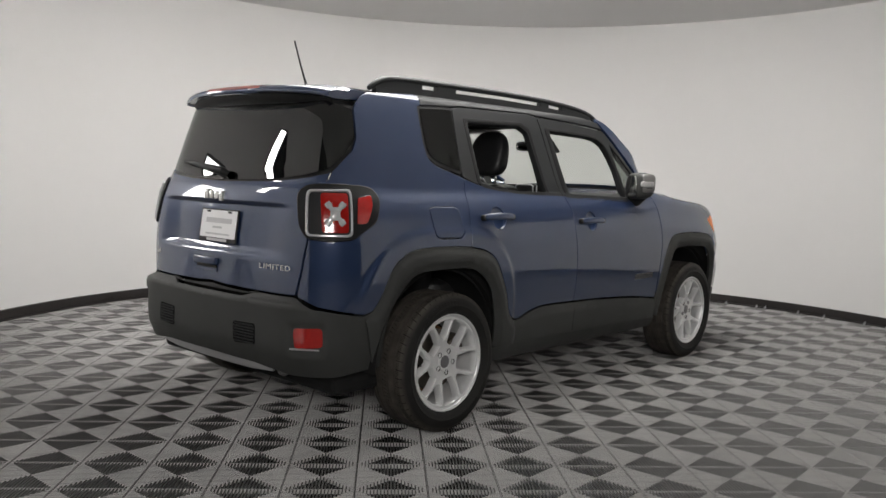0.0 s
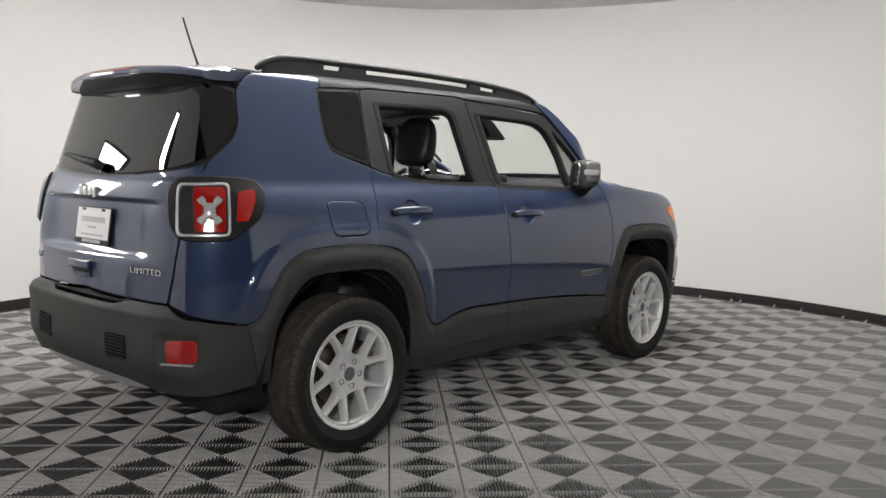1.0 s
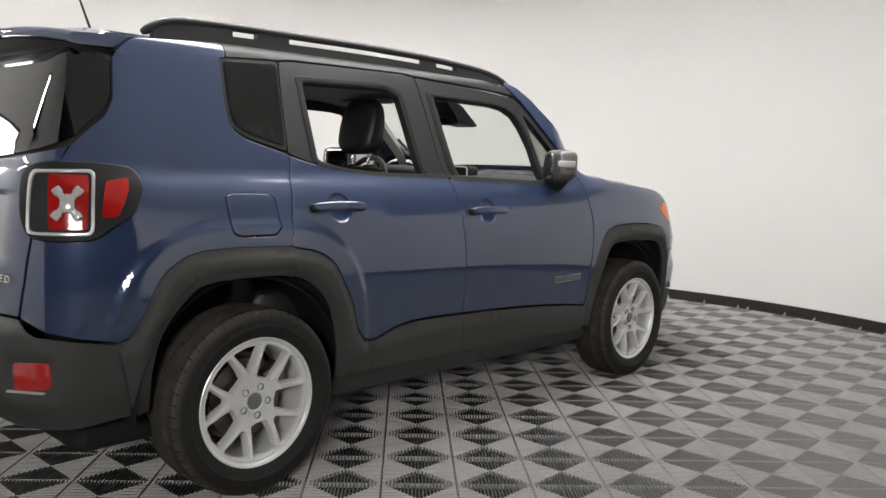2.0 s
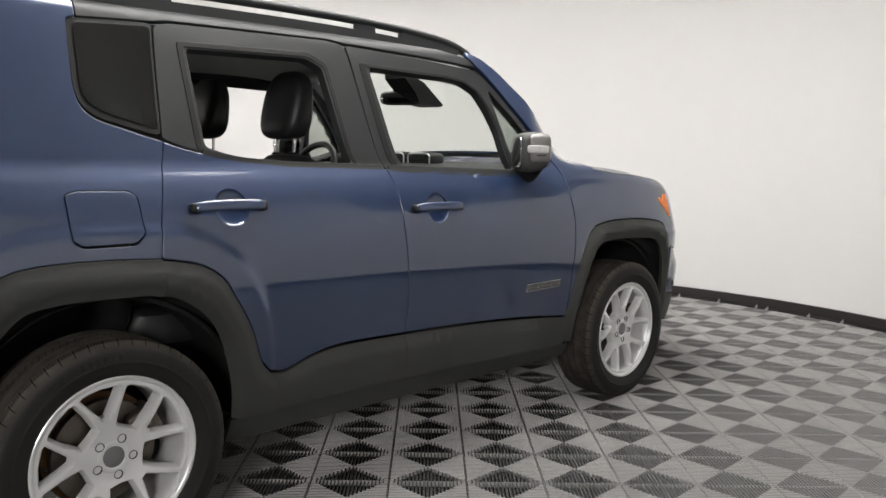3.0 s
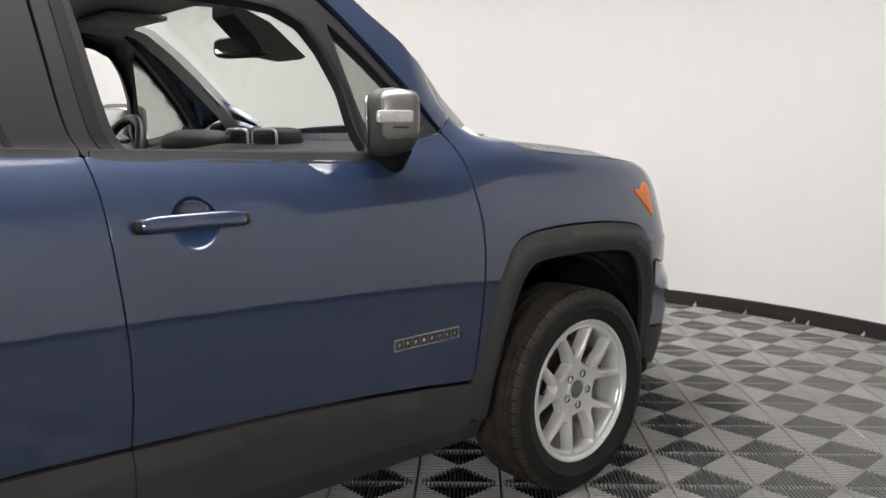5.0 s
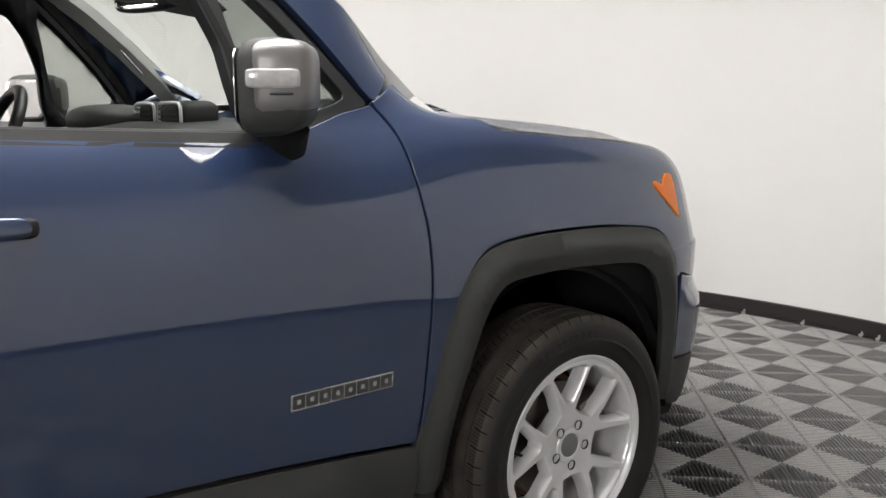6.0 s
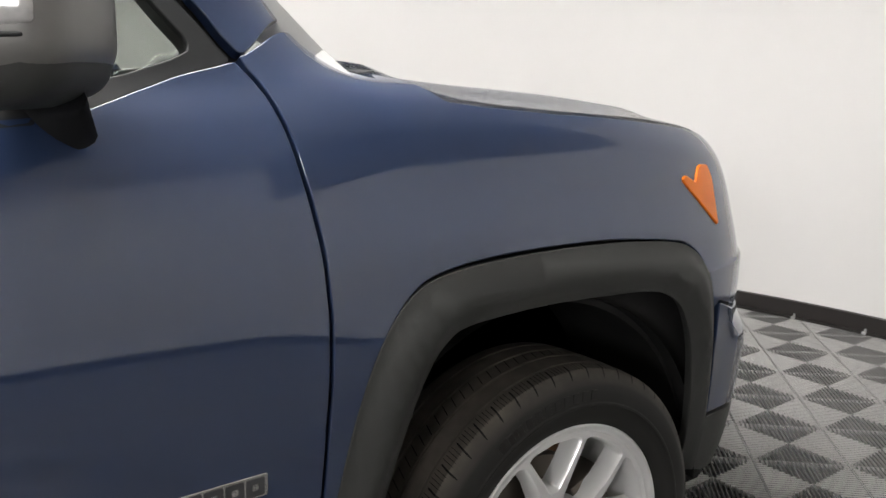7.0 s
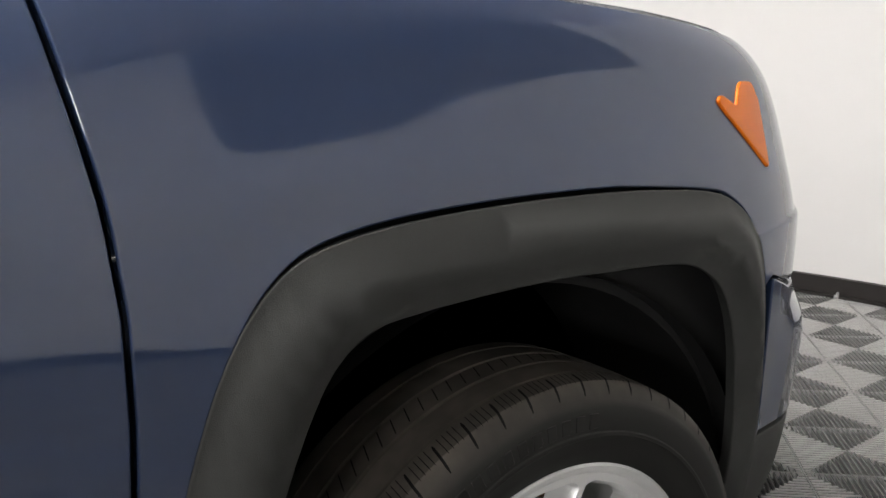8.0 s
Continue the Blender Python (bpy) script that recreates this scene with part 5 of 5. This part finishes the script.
# tailgate fittings
bm = bmesh.new()
hm = pose(-0.030, tail_y(0.80) - 0.002, 0.790, 90, 0, 0)
box(bm, (-0.095, -0.006, 0), (0.095, 0.030, 0.020), 0.006, 3, hm)
part("tailgate_handle", bm, BLUE, tailgate, smooth=40)
# black strip stands in for the shade of the grip recess
bm = bmesh.new()
box(bm, (-0.088, -0.022, 0), (0.088, -0.006, 0.004), 0.001, 1, hm)
part("handle_gap_strip", bm, SEAL, tailgate, "flat black strip for the shaded grip recess")
bm = bmesh.new()
box(bm, (-0.090, -0.040, 0), (0.090, -0.022, 0.006), 0.003, 2, hm)
part("handle_lip", bm, BLUE, tailgate)
bm = bmesh.new()
for k in range(4):
    x = -0.105 + k * 0.042
    box(bm, (x, tail_y(1.118) - 0.014, 1.098 - (0.008 if k == 3 else 0)), (x + 0.033, tail_y(1.118) + 0.01, 1.136 + (0.008 if k == 0 else 0)), 0.004, 2)
part("emblem", bm, LETTER, tailgate, "plain chrome emblem blocks", smooth=30)


def lettering(text, size, m, mat, parent, name):
    cu = bpy.data.curves.new(name, "FONT")
    cu.body, cu.size, cu.extrude, cu.align_x, cu.align_y = text, size, 0.002, "CENTER", "CENTER"
    cu.space_character = 1.12
    tmp = bpy.data.objects.new(name, cu)
    scene.collection.objects.link(tmp)
    me = bpy.data.meshes.new_from_object(tmp.evaluated_get(bpy.context.evaluated_depsgraph_get()))
    bpy.data.objects.remove(tmp)
    bpy.data.curves.remove(cu)
    me.transform(m)
    return link_mesh(name, me, mat, parent, "raised chrome letters")


lm = on_skin(-0.937, 0.812, 1, 0.003)
lettering("LIMITED", 0.040, lm @ Matrix.Diagonal((1.28, 0.85, 1, 1)), LETTER, tailgate, "trim_lettering")
lm = on_skin(-0.865, 0.803, -1, 0.003)
lettering("4x4", 0.042, lm @ Matrix.Diagonal((-1.1, 1, 1, 1)), LETTER, tailgate, "drive_lettering")

# rear wiper
bm = bmesh.new()
def glass_pt(x, z, out):
    u = float(np.interp(abs(x), [float(skin(a, v_at(a, z))[0]) for a in np.linspace(U_TAIL, -0.6, 40)], np.linspace(U_TAIL, -0.6, 40)))
    p, n = skin(u, v_at(u, z)), skin_normal(u, v_at(u, z))
    return (math.copysign(p[0], x), p[1] + n[1] * out, p[2] + n[2] * out)


tube(bm, [glass_pt(x, z, o) for x, z, o in ((0.02, 1.216, 0.008), (0.01, 1.222, 0.028), (-0.12, 1.240, 0.030), (-0.30, 1.262, 0.024), (-0.42, 1.270, 0.014))], [0.018, 0.022, 0.016, 0.011, 0.006], 10)
part("rear_wiper", bm, SEAL, tailgate, "black rear wiper", smooth=50)

# roof rails
for side in (1, -1):
    X = 0.560 * side
    bm = bmesh.new()
    line = smooth_rows([(X, -0.275, 1.648), (X, -0.20, 1.690), (X, -0.08, 1.708), (X, 0.30, 1.714), (X, 0.80, 1.716), (X, 1.20, 1.708), (X, 1.48, 1.690), (X, 1.63, 1.668), (X, 1.74, 1.632)], 5)
    tube(bm, [tuple(p) for p in line], [0.012] + [0.0175] * (len(line) - 2) + [0.012], 12, (1.05, 0.92))
    rail = part("roof_rail", bm, SATIN, car, "black roof rail", smooth=50)
    bm = bmesh.new()
    rows = []
    for y, zz in zip(line[4:-4, 1], line[4:-4, 2]):
        rows.append([bm.verts.new((X + dx, y, z)) for dx, z in ((-0.018, 1.625), (0.018, 1.625), (0.015, zz - 0.036), (-0.015, zz - 0.036))])
    for a, b in zip(rows, rows[1:]):
        for i in range(4):
            bm.faces.new([a[i], a[(i + 1) % 4], b[(i + 1) % 4], b[i]])
    bm.faces.new(rows[0])
    bm.faces.new(rows[-1])
    part("rail_base", bm, SATIN, rail)
    for y0, y1, zt in ((-0.24, 0.08, 1.698), (0.19, 0.34, 1.705), (1.10, 1.19, 1.690), (1.33, 1.66, 1.655)):
        bm = bmesh.new()
        ys = np.linspace(y0, y1, 9)
        top = np.interp(ys, line[:, 1], line[:, 2])
        rows = []
        for y, zz in zip(ys, top):
            s = 0.012
            rows.append([bm.verts.new((X + dx, y + dy, z)) for dx, dy, z in ((-0.016, 0, 1.630), (0.016, 0, 1.630), (s, 0, zz), (-s, 0, zz))])
        for a, b in zip(rows, rows[1:]):
            for i in range(4):
                bm.faces.new([a[i], a[(i + 1) % 4], b[(i + 1) % 4], b[i]])
        bm.faces.new(rows[0])
        bm.faces.new(rows[-1])
        part("rail_foot", bm, SATIN, rail)

# antenna
bm = bmesh.new()
rounded(bm, (0.022, 0.055, 0.022), (0.0, -0.175, 1.678), 2.2, 10, 16)
antenna = part("antenna", bm, SEAL, car, "black roof antenna", smooth=True)
bm = bmesh.new()
tube(bm, [(0, -0.20, 1.690), (0, -0.217, 1.725), (0, -0.245, 1.80), (0, -0.285, 1.915)], [0.008, 0.0055, 0.0045, 0.0042], 8)
part("mast", bm, SEAL, antenna, smooth=True)

# door mirrors
for side in (1, -1):
    S = Matrix.Diagonal((side, 1, 1, 1)) @ pose(0.90, 1.80, 0) @ pose(0, 0, 0, 0, 0, -36) @ pose(-0.90, -1.80, 0)

    def shell(co):
        k = 1 - 0.14 * max(0.0, co.y / 0.06)            # narrows towards the front
        return Vector((co.x * (k if co.x < 0 else 1), co.y, co.z * k + 0.004 * co.y / 0.06))
    bm = bmesh.new()
    rounded(bm, (0.092, 0.064, 0.084), (0.893, 1.786, 1.220), 4.5, 20, 32, S, shell)
    mirror = part("door_mirror", bm, CLAD, car, "dark grey door mirror with a clear turn signal", smooth=60)
    bm = bmesh.new()
    rounded(bm, (0.0938, 0.056, 0.070), (0.8948, 1.798, 1.231), 5, 20, 32, S, shell)
    part("cap", bm, MIRCAP, mirror, "satin grey mirror cap", smooth=60)
    bm = bmesh.new()
    rounded(bm, (0.077, 0.003, 0.066), (0.891, 1.7223, 1.220), 5, 8, 28, S)
    part("mirror_glass", bm, CHROME, mirror, "mirror glass", smooth=60)
    bm = bmesh.new()
    rounded(bm, (0.012, 0.046, 0.0165), (0.9790, 1.790, 1.232), 6, 10, 24, S)
    part("turn_signal", bm, WHITELENS, mirror, "clear turn signal lens", smooth=60)
    # dark bar stands in for the shaded crease below the lens
    bm = bmesh.new()
    rounded(bm, (0.010, 0.022, 0.003), (0.9805, 1.804, 1.207), 4, 8, 20, S)
    part("crease_shade", bm, SATIN, mirror, smooth=60)
    bm = bmesh.new()
    rows = []
    for t in np.linspace(0, 1, 7):
        c = Vector((0.86 - 0.045 * t, 1.785 - 0.020 * t, 1.146 - 0.042 * t))
        hy, hz = 0.052 + 0.004 * t, 0.020
        rows.append([bm.verts.new(S @ (c + Vector((0.03 * math.cos(a) * (1 - 0.4 * t), hy * math.cos(a), hz * math.sin(a))))) for a in np.linspace(0, 2 * math.pi, 17)[:-1]])
    for a, b in zip(rows, rows[1:]):
        for i in range(16):
            bm.faces.new([a[i], a[(i + 1) % 16], b[(i + 1) % 16], b[i]])
    bm.faces.new(rows[0])
    bm.faces.new(rows[-1])
    part("mirror_foot", bm, SEAL, mirror, "black mirror foot", smooth=60)

# amber side markers at the front corners
panels("side_marker", AMBER, None, [(2.912, 0.985), (2.922, 0.990), (2.956, 0.974), (2.974, 1.000), (2.985, 1.006), (3.016, 1.004), (3.026, 0.980), (3.024, 0.930), (3.022, 0.890), (2.975, 0.930), (2.93, 0.968)], parents=fenders, lift=0.004, thick=0.01, bevel=0.003, r=0.006, gap=0, step=0.012, label="amber forked side marker")

# ---- cabin ----
bm = bmesh.new()
rows = []
for y in np.linspace(-0.38, 1.70, 22):
    d = 0.035 * float(ease(1.3, 1.75, y))
    rows.append([bm.verts.new((t * 0.600, y, 1.622 - 0.055 * abs(t) ** 3 - d)) for t in np.linspace(-1, 1, 19)])
for a, b in zip(rows, rows[1:]):
    for i in range(18):
        bm.faces.new([a[i], a[i + 1], b[i + 1], b[i]])
part("headliner", bm, HEADLINER, car, "light grey cloth headliner", smooth=True)
for side in (1, -1):
    bm = bmesh.new()
    rows = []
    for u, z in ((1.65, 1.604), (1.78, 1.566), (1.895, 1.490), (2.02, 1.390), (2.125, 1.282), (2.195, 1.205), (2.22, 1.15)):
        p = skin(u, v_at(u, z))
        rows.append([bm.verts.new((side * (p[0] + dx), p[1] + dy, z + dz)) for dx, dy, dz in ((-0.022, -0.02, -0.030), (-0.055, 0.012, -0.012), (-0.050, 0.042, 0.004), (-0.025, 0.036, 0.008))])
    for a, b in zip(rows, rows[1:]):
        for i in range(4):
            bm.faces.new([a[i], a[(i + 1) % 4], b[(i + 1) % 4], b[i]])
    part("pillar_trim", bm, HEADLINER, car, "light grey windscreen pillar trim", smooth=40)
    # sun visor
    bm = bmesh.new()
    box(bm, (side * 0.36 - 0.17, 1.50, 1.560), (side * 0.36 + 0.17, 1.70, 1.578), 0.008, 2, pose(0, 0, 0, 0, 0, 0))
    part("sun_visor", bm, HEADLINER, car, "grey sun visor", smooth=40)
    # seat
    seat = new("front_seat")
    seat.parent = car
    tagged(seat, "black leather front seat")
    cx = side * 0.335
    bm = bmesh.new()
    rounded(bm, (0.245, 0.27, 0.09), (cx, 1.28, 0.66), 4, 14, 28)
    part("seat_cushion", bm, LEATHER, seat, smooth=True)
    bm = bmesh.new()
    rounded(bm, (0.235, 0.075, 0.33), (cx, 1.02, 0.865), 4, 18, 28, shape=lambda co: Vector((co.x * (1 - 0.22 * max(0, co.z / 0.33) ** 2), co.y - 0.20 * (co.z / 0.33) * 0.4, co.z)))
    part("seat_back", bm, LEATHER, seat, smooth=True)
    bm = bmesh.new()
    rounded(bm, (0.128, 0.058, 0.135), (cx - side * 0.02, 0.955, 1.385), 3.4, 22, 30,
            shape=lambda co: Vector((co.x * (1 - 0.18 * max(0, co.z / 0.135) ** 2), co.y * (1 + 0.25 * -co.z / 0.135) + 0.02 * (co.z / 0.135), co.z)))
    part("headrest", bm, LEATHER, seat, "black leather headrest", smooth=True)
    for dx in (-0.058, 0.058):
        bm = bmesh.new()
        tube(bm, [(cx - side * 0.02 + dx, 0.945, 1.18), (cx - side * 0.02 + dx, 0.950, 1.30)], 0.0065, 10, up=(0, 1, 0))
        part("headrest_post", bm, CHROME, seat, "steel headrest post", smooth=True)
    for dx in (-0.058, 0.058):
        bm = bmesh.new()
        rounded(bm, (0.022, 0.020, 0.010), (cx - side * 0.02 + dx, 0.945, 1.192), 3, 8, 14)
        part("headrest_collar", bm, SEAL, seat, smooth=True)
# rear bench
bm = bmesh.new()
rounded(bm, (0.60, 0.09, 0.30), (0, 0.12, 0.86), 5, 16, 36)
rounded(bm, (0.60, 0.24, 0.09), (0, 0.38, 0.62), 5, 14, 36)
part("rear_bench", bm, LEATHER, car, "black leather rear bench", smooth=True)
# inner door and side cards
panels("door_card", TRIM, None, [(0.24, 1.20), (0.30, 1.185), (0.473, 1.155), (0.644, 1.142), (1.04, 1.130), (1.06, 0.60), (0.50, 0.60), (0.24, 0.95)], parents=rear_doors, lift=-0.075, thick=0.02, label="charcoal inner door card")
panels("door_card", TRIM, None, [(1.09, 1.130), (1.76, 1.105), (1.95, 1.11), (2.03, 1.0), (2.03, 0.60), (1.11, 0.60)], parents=front_doors, lift=-0.075, thick=0.02, label="charcoal inner door card")
panels("side_card", TRIM, None, [(-0.42, 1.20), (-0.30, 1.54), (-0.05, 1.56), (-0.045, 1.36), (0.01, 1.29), (0.19, 1.22), (0.19, 0.95), (-0.42, 0.95)], parents=quarters, lift=-0.05, thick=0.02, label="charcoal boot side trim")
panels("b_pillar", TRIM, car, [(0.94, 1.56), (1.06, 1.56), (1.13, 1.12), (0.96, 1.12)], lift=-0.055, thick=0.025, label="charcoal inner centre pillar")
# dashboard
bm = bmesh.new()
rows = []
for y, z in ((1.70, 0.75), (1.68, 0.98), (1.70, 1.08), (1.77, 1.120), (1.87, 1.138), (2.02, 1.148), (2.20, 1.145), (2.28, 1.10), (2.28, 0.75)):
    rows.append([bm.verts.new((x, y + 0.05 * (1 - (x / 0.72) ** 2) * (1 if y > 1.9 else -0.3), z + 0.012 * math.cos(x / 0.72 * math.pi / 2))) for x in np.linspace(-0.70, 0.70, 25)])
for a, b in zip(rows, rows[1:]):
    for i in range(24):
        bm.faces.new([a[i], a[i + 1], b[i + 1], b[i]])
dash = part("dashboard", bm, TRIM, car, "charcoal dashboard", smooth=40)
bm = bmesh.new()
rounded(bm, (0.19, 0.11, 0.050), (-0.36, 1.87, 1.150), 2.6, 14, 28)
part("gauge_hood", bm, TRIM, dash, "hooded instrument cluster", smooth=True)
for x in (0.085, -0.105):
    bm = bmesh.new()
    rounded(bm, (0.086, 0.055, 0.042), (x, 1.945, 1.165), 4, 12, 24)
    vent = part("air_vent", bm, TRIM, dash, "black air vent with silver rim", smooth=True)
    bm = bmesh.new()
    for k in range(4):
        box(bm, (x - 0.064, 1.881, 1.143 + k * 0.013), (x + 0.064, 1.892, 1.147 + k * 0.013))
    part("vent_slats", bm, SATIN, vent)
    bm = bmesh.new()
    loop = [(x + 0.079 * math.copysign(abs(math.cos(a)) ** 0.4, math.cos(a)), 1.888, 1.165 + 0.036 * math.copysign(abs(math.sin(a)) ** 0.4, math.sin(a))) for a in np.linspace(0, 2 * math.pi, 33)]
    tube(bm, loop, 0.0045, 6, up=(0, 1, 0.01))
    part("vent_rim", bm, SILVER, vent, "silver vent rim", smooth=True)
# steering wheel
steer = new("steering_wheel")
steer.parent = car
tagged(steer, "black leather steering wheel")
wm = pose(-0.36, 1.545, 1.075, 0, 0, 0) @ pose(0, 0, 0, 64, 0, 0)
bm = bmesh.new()
rows = []
for a in np.linspace(0, 2 * math.pi, 49)[:-1]:
    rows.append([bm.verts.new(wm @ Vector(((0.180 + 0.0165 * math.cos(b)) * math.cos(a), (0.180 + 0.0165 * math.cos(b)) * math.sin(a), 0.0165 * math.sin(b)))) for b in np.linspace(0, 2 * math.pi, 13)[:-1]])
for i in range(48):
    for k in range(12):
        bm.faces.new([rows[i][k], rows[i][(k + 1) % 12], rows[(i + 1) % 48][(k + 1) % 12], rows[(i + 1) % 48][k]])
part("wheel_rim", bm, LEATHER, steer, smooth=True)
bm = bmesh.new()
rounded(bm, (0.065, 0.06, 0.03), (0, 0, -0.01), 3, 12, 24, wm)
part("hub", bm, TRIM, steer, smooth=True)
for a in (0, 180, 270):
    bm = bmesh.new()
    box(bm, (0.05, -0.018, -0.012), (0.175, 0.018, 0.006), 0.005, 2, wm @ Matrix.Rotation(radians(a), 4, "Z"))
    part("spoke", bm, SILVER, steer, "silver trimmed spoke", smooth=40)
# rear-view mirror and sensor box
bm = bmesh.new()
rounded(bm, (0.118, 0.020, 0.036), (0, 0, 0), 4, 12, 28, pose(-0.055, 1.895, 1.476, 0, 0, 22))
rvm = part("rear_view_mirror", bm, SATIN, car, "black rear-view mirror", smooth=True)
bm = bmesh.new()
rounded(bm, (0.106, 0.003, 0.029), (0, -0.0195, 0), 4, 8, 24, pose(-0.055, 1.895, 1.476, 0, 0, 22))
part("mirror_glass", bm, CHROME, rvm, "mirror glass", smooth=True)
bm = bmesh.new()
loop = [(1.80, 1.600), (1.93, 1.550), (2.065, 1.446), (2.045, 1.436), (1.90, 1.454), (1.87, 1.500), (1.80, 1.565)]
lo = [bm.verts.new((-0.075, y, z)) for y, z in loop]
hi = [bm.verts.new((0.075, y, z)) for y, z in loop]
bm.faces.new(lo)
bm.faces.new(hi[::-1])
for i in range(len(loop)):
    j = (i + 1) % len(loop)
    bm.faces.new([lo[i], lo[j], hi[j], hi[i]])
part("sensor_box", bm, SEAL, car, "black sensor housing behind the windscreen")
# paper sticker placed to fit the camera's view, floating inside the windscreen
bm = bmesh.new()
box(bm, (-0.018, -0.050, -0.001), (0.018, 0.050, 0.001), 0, 1, look((-0.478, 1.985, 1.325), (-0.30, 3.2, 2.2), 28))
part("sticker", bm, CAPGREY, windscreen, "grey barcode sticker")


# ---- the tiled floor: ribbed tiles, cut crosswise into four fields of ribs ----
TILE_SIZE, TILE_TURN = 0.2882, 43.96
TILE_X, TILE_Y = 1.1237, 0.3846
RIBS, RIB_DEEP = 21, 0.018


def tile_mesh():
    bm = bmesh.new()
    h = TILE_SIZE / 2 - 0.0016
    pitch = TILE_SIZE / RIBS
    # rim
    for k in range(4):
        m = Matrix.Rotation(k * math.pi / 2, 4, "Z")
        q = [(-h, h - 0.0022), (h - 0.0022, h - 0.0022), (h - 0.0022, h), (-h, h)]
        top = [bm.verts.new(m @ Vector((x, y, -0.0006))) for x, y in q]
        # rim top takes the shaded colour
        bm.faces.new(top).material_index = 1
        bm.faces.new([top[0], bm.verts.new(top[0].co - Vector((0, 0, RIB_DEEP))), bm.verts.new(top[1].co - Vector((0, 0, RIB_DEEP))), top[1]])
        bm.faces.new([top[2], bm.verts.new(top[2].co - Vector((0, 0, RIB_DEEP))), bm.verts.new(top[3].co - Vector((0, 0, RIB_DEEP))), top[3]])
        # ribs run from the rim to the diagonals
        for i in range(RIBS):
            c = (i - (RIBS - 1) / 2) * pitch
            y1 = h - 0.0022
            if y1 - abs(c) < 0.004:
                continue
            # rounded rib, drawn in below so that the gaps stay shaded
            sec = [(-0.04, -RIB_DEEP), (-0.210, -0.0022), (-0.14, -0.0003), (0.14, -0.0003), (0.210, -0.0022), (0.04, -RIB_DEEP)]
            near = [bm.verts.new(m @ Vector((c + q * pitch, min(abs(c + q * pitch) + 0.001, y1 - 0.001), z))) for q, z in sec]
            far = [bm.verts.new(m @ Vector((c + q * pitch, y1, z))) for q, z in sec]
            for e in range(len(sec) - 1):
                # tops get the shaded colour, every second field the dimmed pair
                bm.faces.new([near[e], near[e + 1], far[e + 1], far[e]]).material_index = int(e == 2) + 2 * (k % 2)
            bm.faces.new(near[::-1])
    bmesh.ops.recalc_face_normals(bm, faces=bm.faces)
    for f in bm.faces:
        if f.normal.z < -0.5:
            f.normal_flip()
    me = bpy.data.meshes.new("tile")
    bm.to_mesh(me)
    bm.free()
    for mat in (LIT_FLANK, SHADED_TOP, DIMMED_FLANK, DIMMED_TOP):
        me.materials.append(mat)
    return me


floor = thing("floor", "grey ribbed interlocking plastic floor tiles in a checked look", "floor", kind="structure")
# sheet under the tiles, coloured near-black to deepen the shade between ribs
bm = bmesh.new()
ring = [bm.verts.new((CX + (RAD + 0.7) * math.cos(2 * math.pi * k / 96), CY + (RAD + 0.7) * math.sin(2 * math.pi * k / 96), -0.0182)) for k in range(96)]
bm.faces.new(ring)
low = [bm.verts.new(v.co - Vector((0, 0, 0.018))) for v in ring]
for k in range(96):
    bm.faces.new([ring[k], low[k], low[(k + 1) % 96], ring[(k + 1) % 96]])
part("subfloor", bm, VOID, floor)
_mesh = tile_mesh()
_a = radians(TILE_TURN)
_u, _v = (math.sin(_a) * TILE_SIZE, math.cos(_a) * TILE_SIZE), (math.cos(_a) * TILE_SIZE, -math.sin(_a) * TILE_SIZE)
_cells = []
for i in range(-40, 40):
    for j in range(-40, 40):
        x, y = TILE_X + (i + 0.5) * _u[0] + (j + 0.5) * _v[0], TILE_Y + (i + 0.5) * _u[1] + (j + 0.5) * _v[1]
        if math.hypot(x - CX, y - CY) < RAD + 0.16 + (0.3 if -95 < math.degrees(math.atan2(y - CY, x - CX)) < -15 else 0):
            near = math.hypot(x - 1.7, y - 1.2)
            _cells.append((near, x, y))
_cells.sort()
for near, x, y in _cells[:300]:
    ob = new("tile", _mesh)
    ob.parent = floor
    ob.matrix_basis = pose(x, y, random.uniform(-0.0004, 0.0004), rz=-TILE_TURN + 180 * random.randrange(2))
_co = np.empty(len(_mesh.vertices) * 3)
_mesh.vertices.foreach_get("co", _co)
_co = _co.reshape(-1, 3)
_faces = [tuple(p.vertices) for p in _mesh.polygons]
_r = np.array(Matrix.Rotation(-_a, 3, "Z"))
_vs, _fs = [], []
for k, (near, x, y) in enumerate(_cells[300:]):
    _vs.append(_co @ _r.T + (x, y, random.uniform(-0.0004, 0.0004)))
    _fs += [tuple(i + k * len(_co) for i in f) for f in _faces]
_far = bpy.data.meshes.new("far_tiles")
_far.from_pydata(np.concatenate(_vs).tolist(), [], _fs)
for mat in (LIT_FLANK, SHADED_TOP, DIMMED_FLANK):
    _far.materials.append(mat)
tagged(link_mesh("far_tiles", _far, DIMMED_TOP, floor), kind="stuff")
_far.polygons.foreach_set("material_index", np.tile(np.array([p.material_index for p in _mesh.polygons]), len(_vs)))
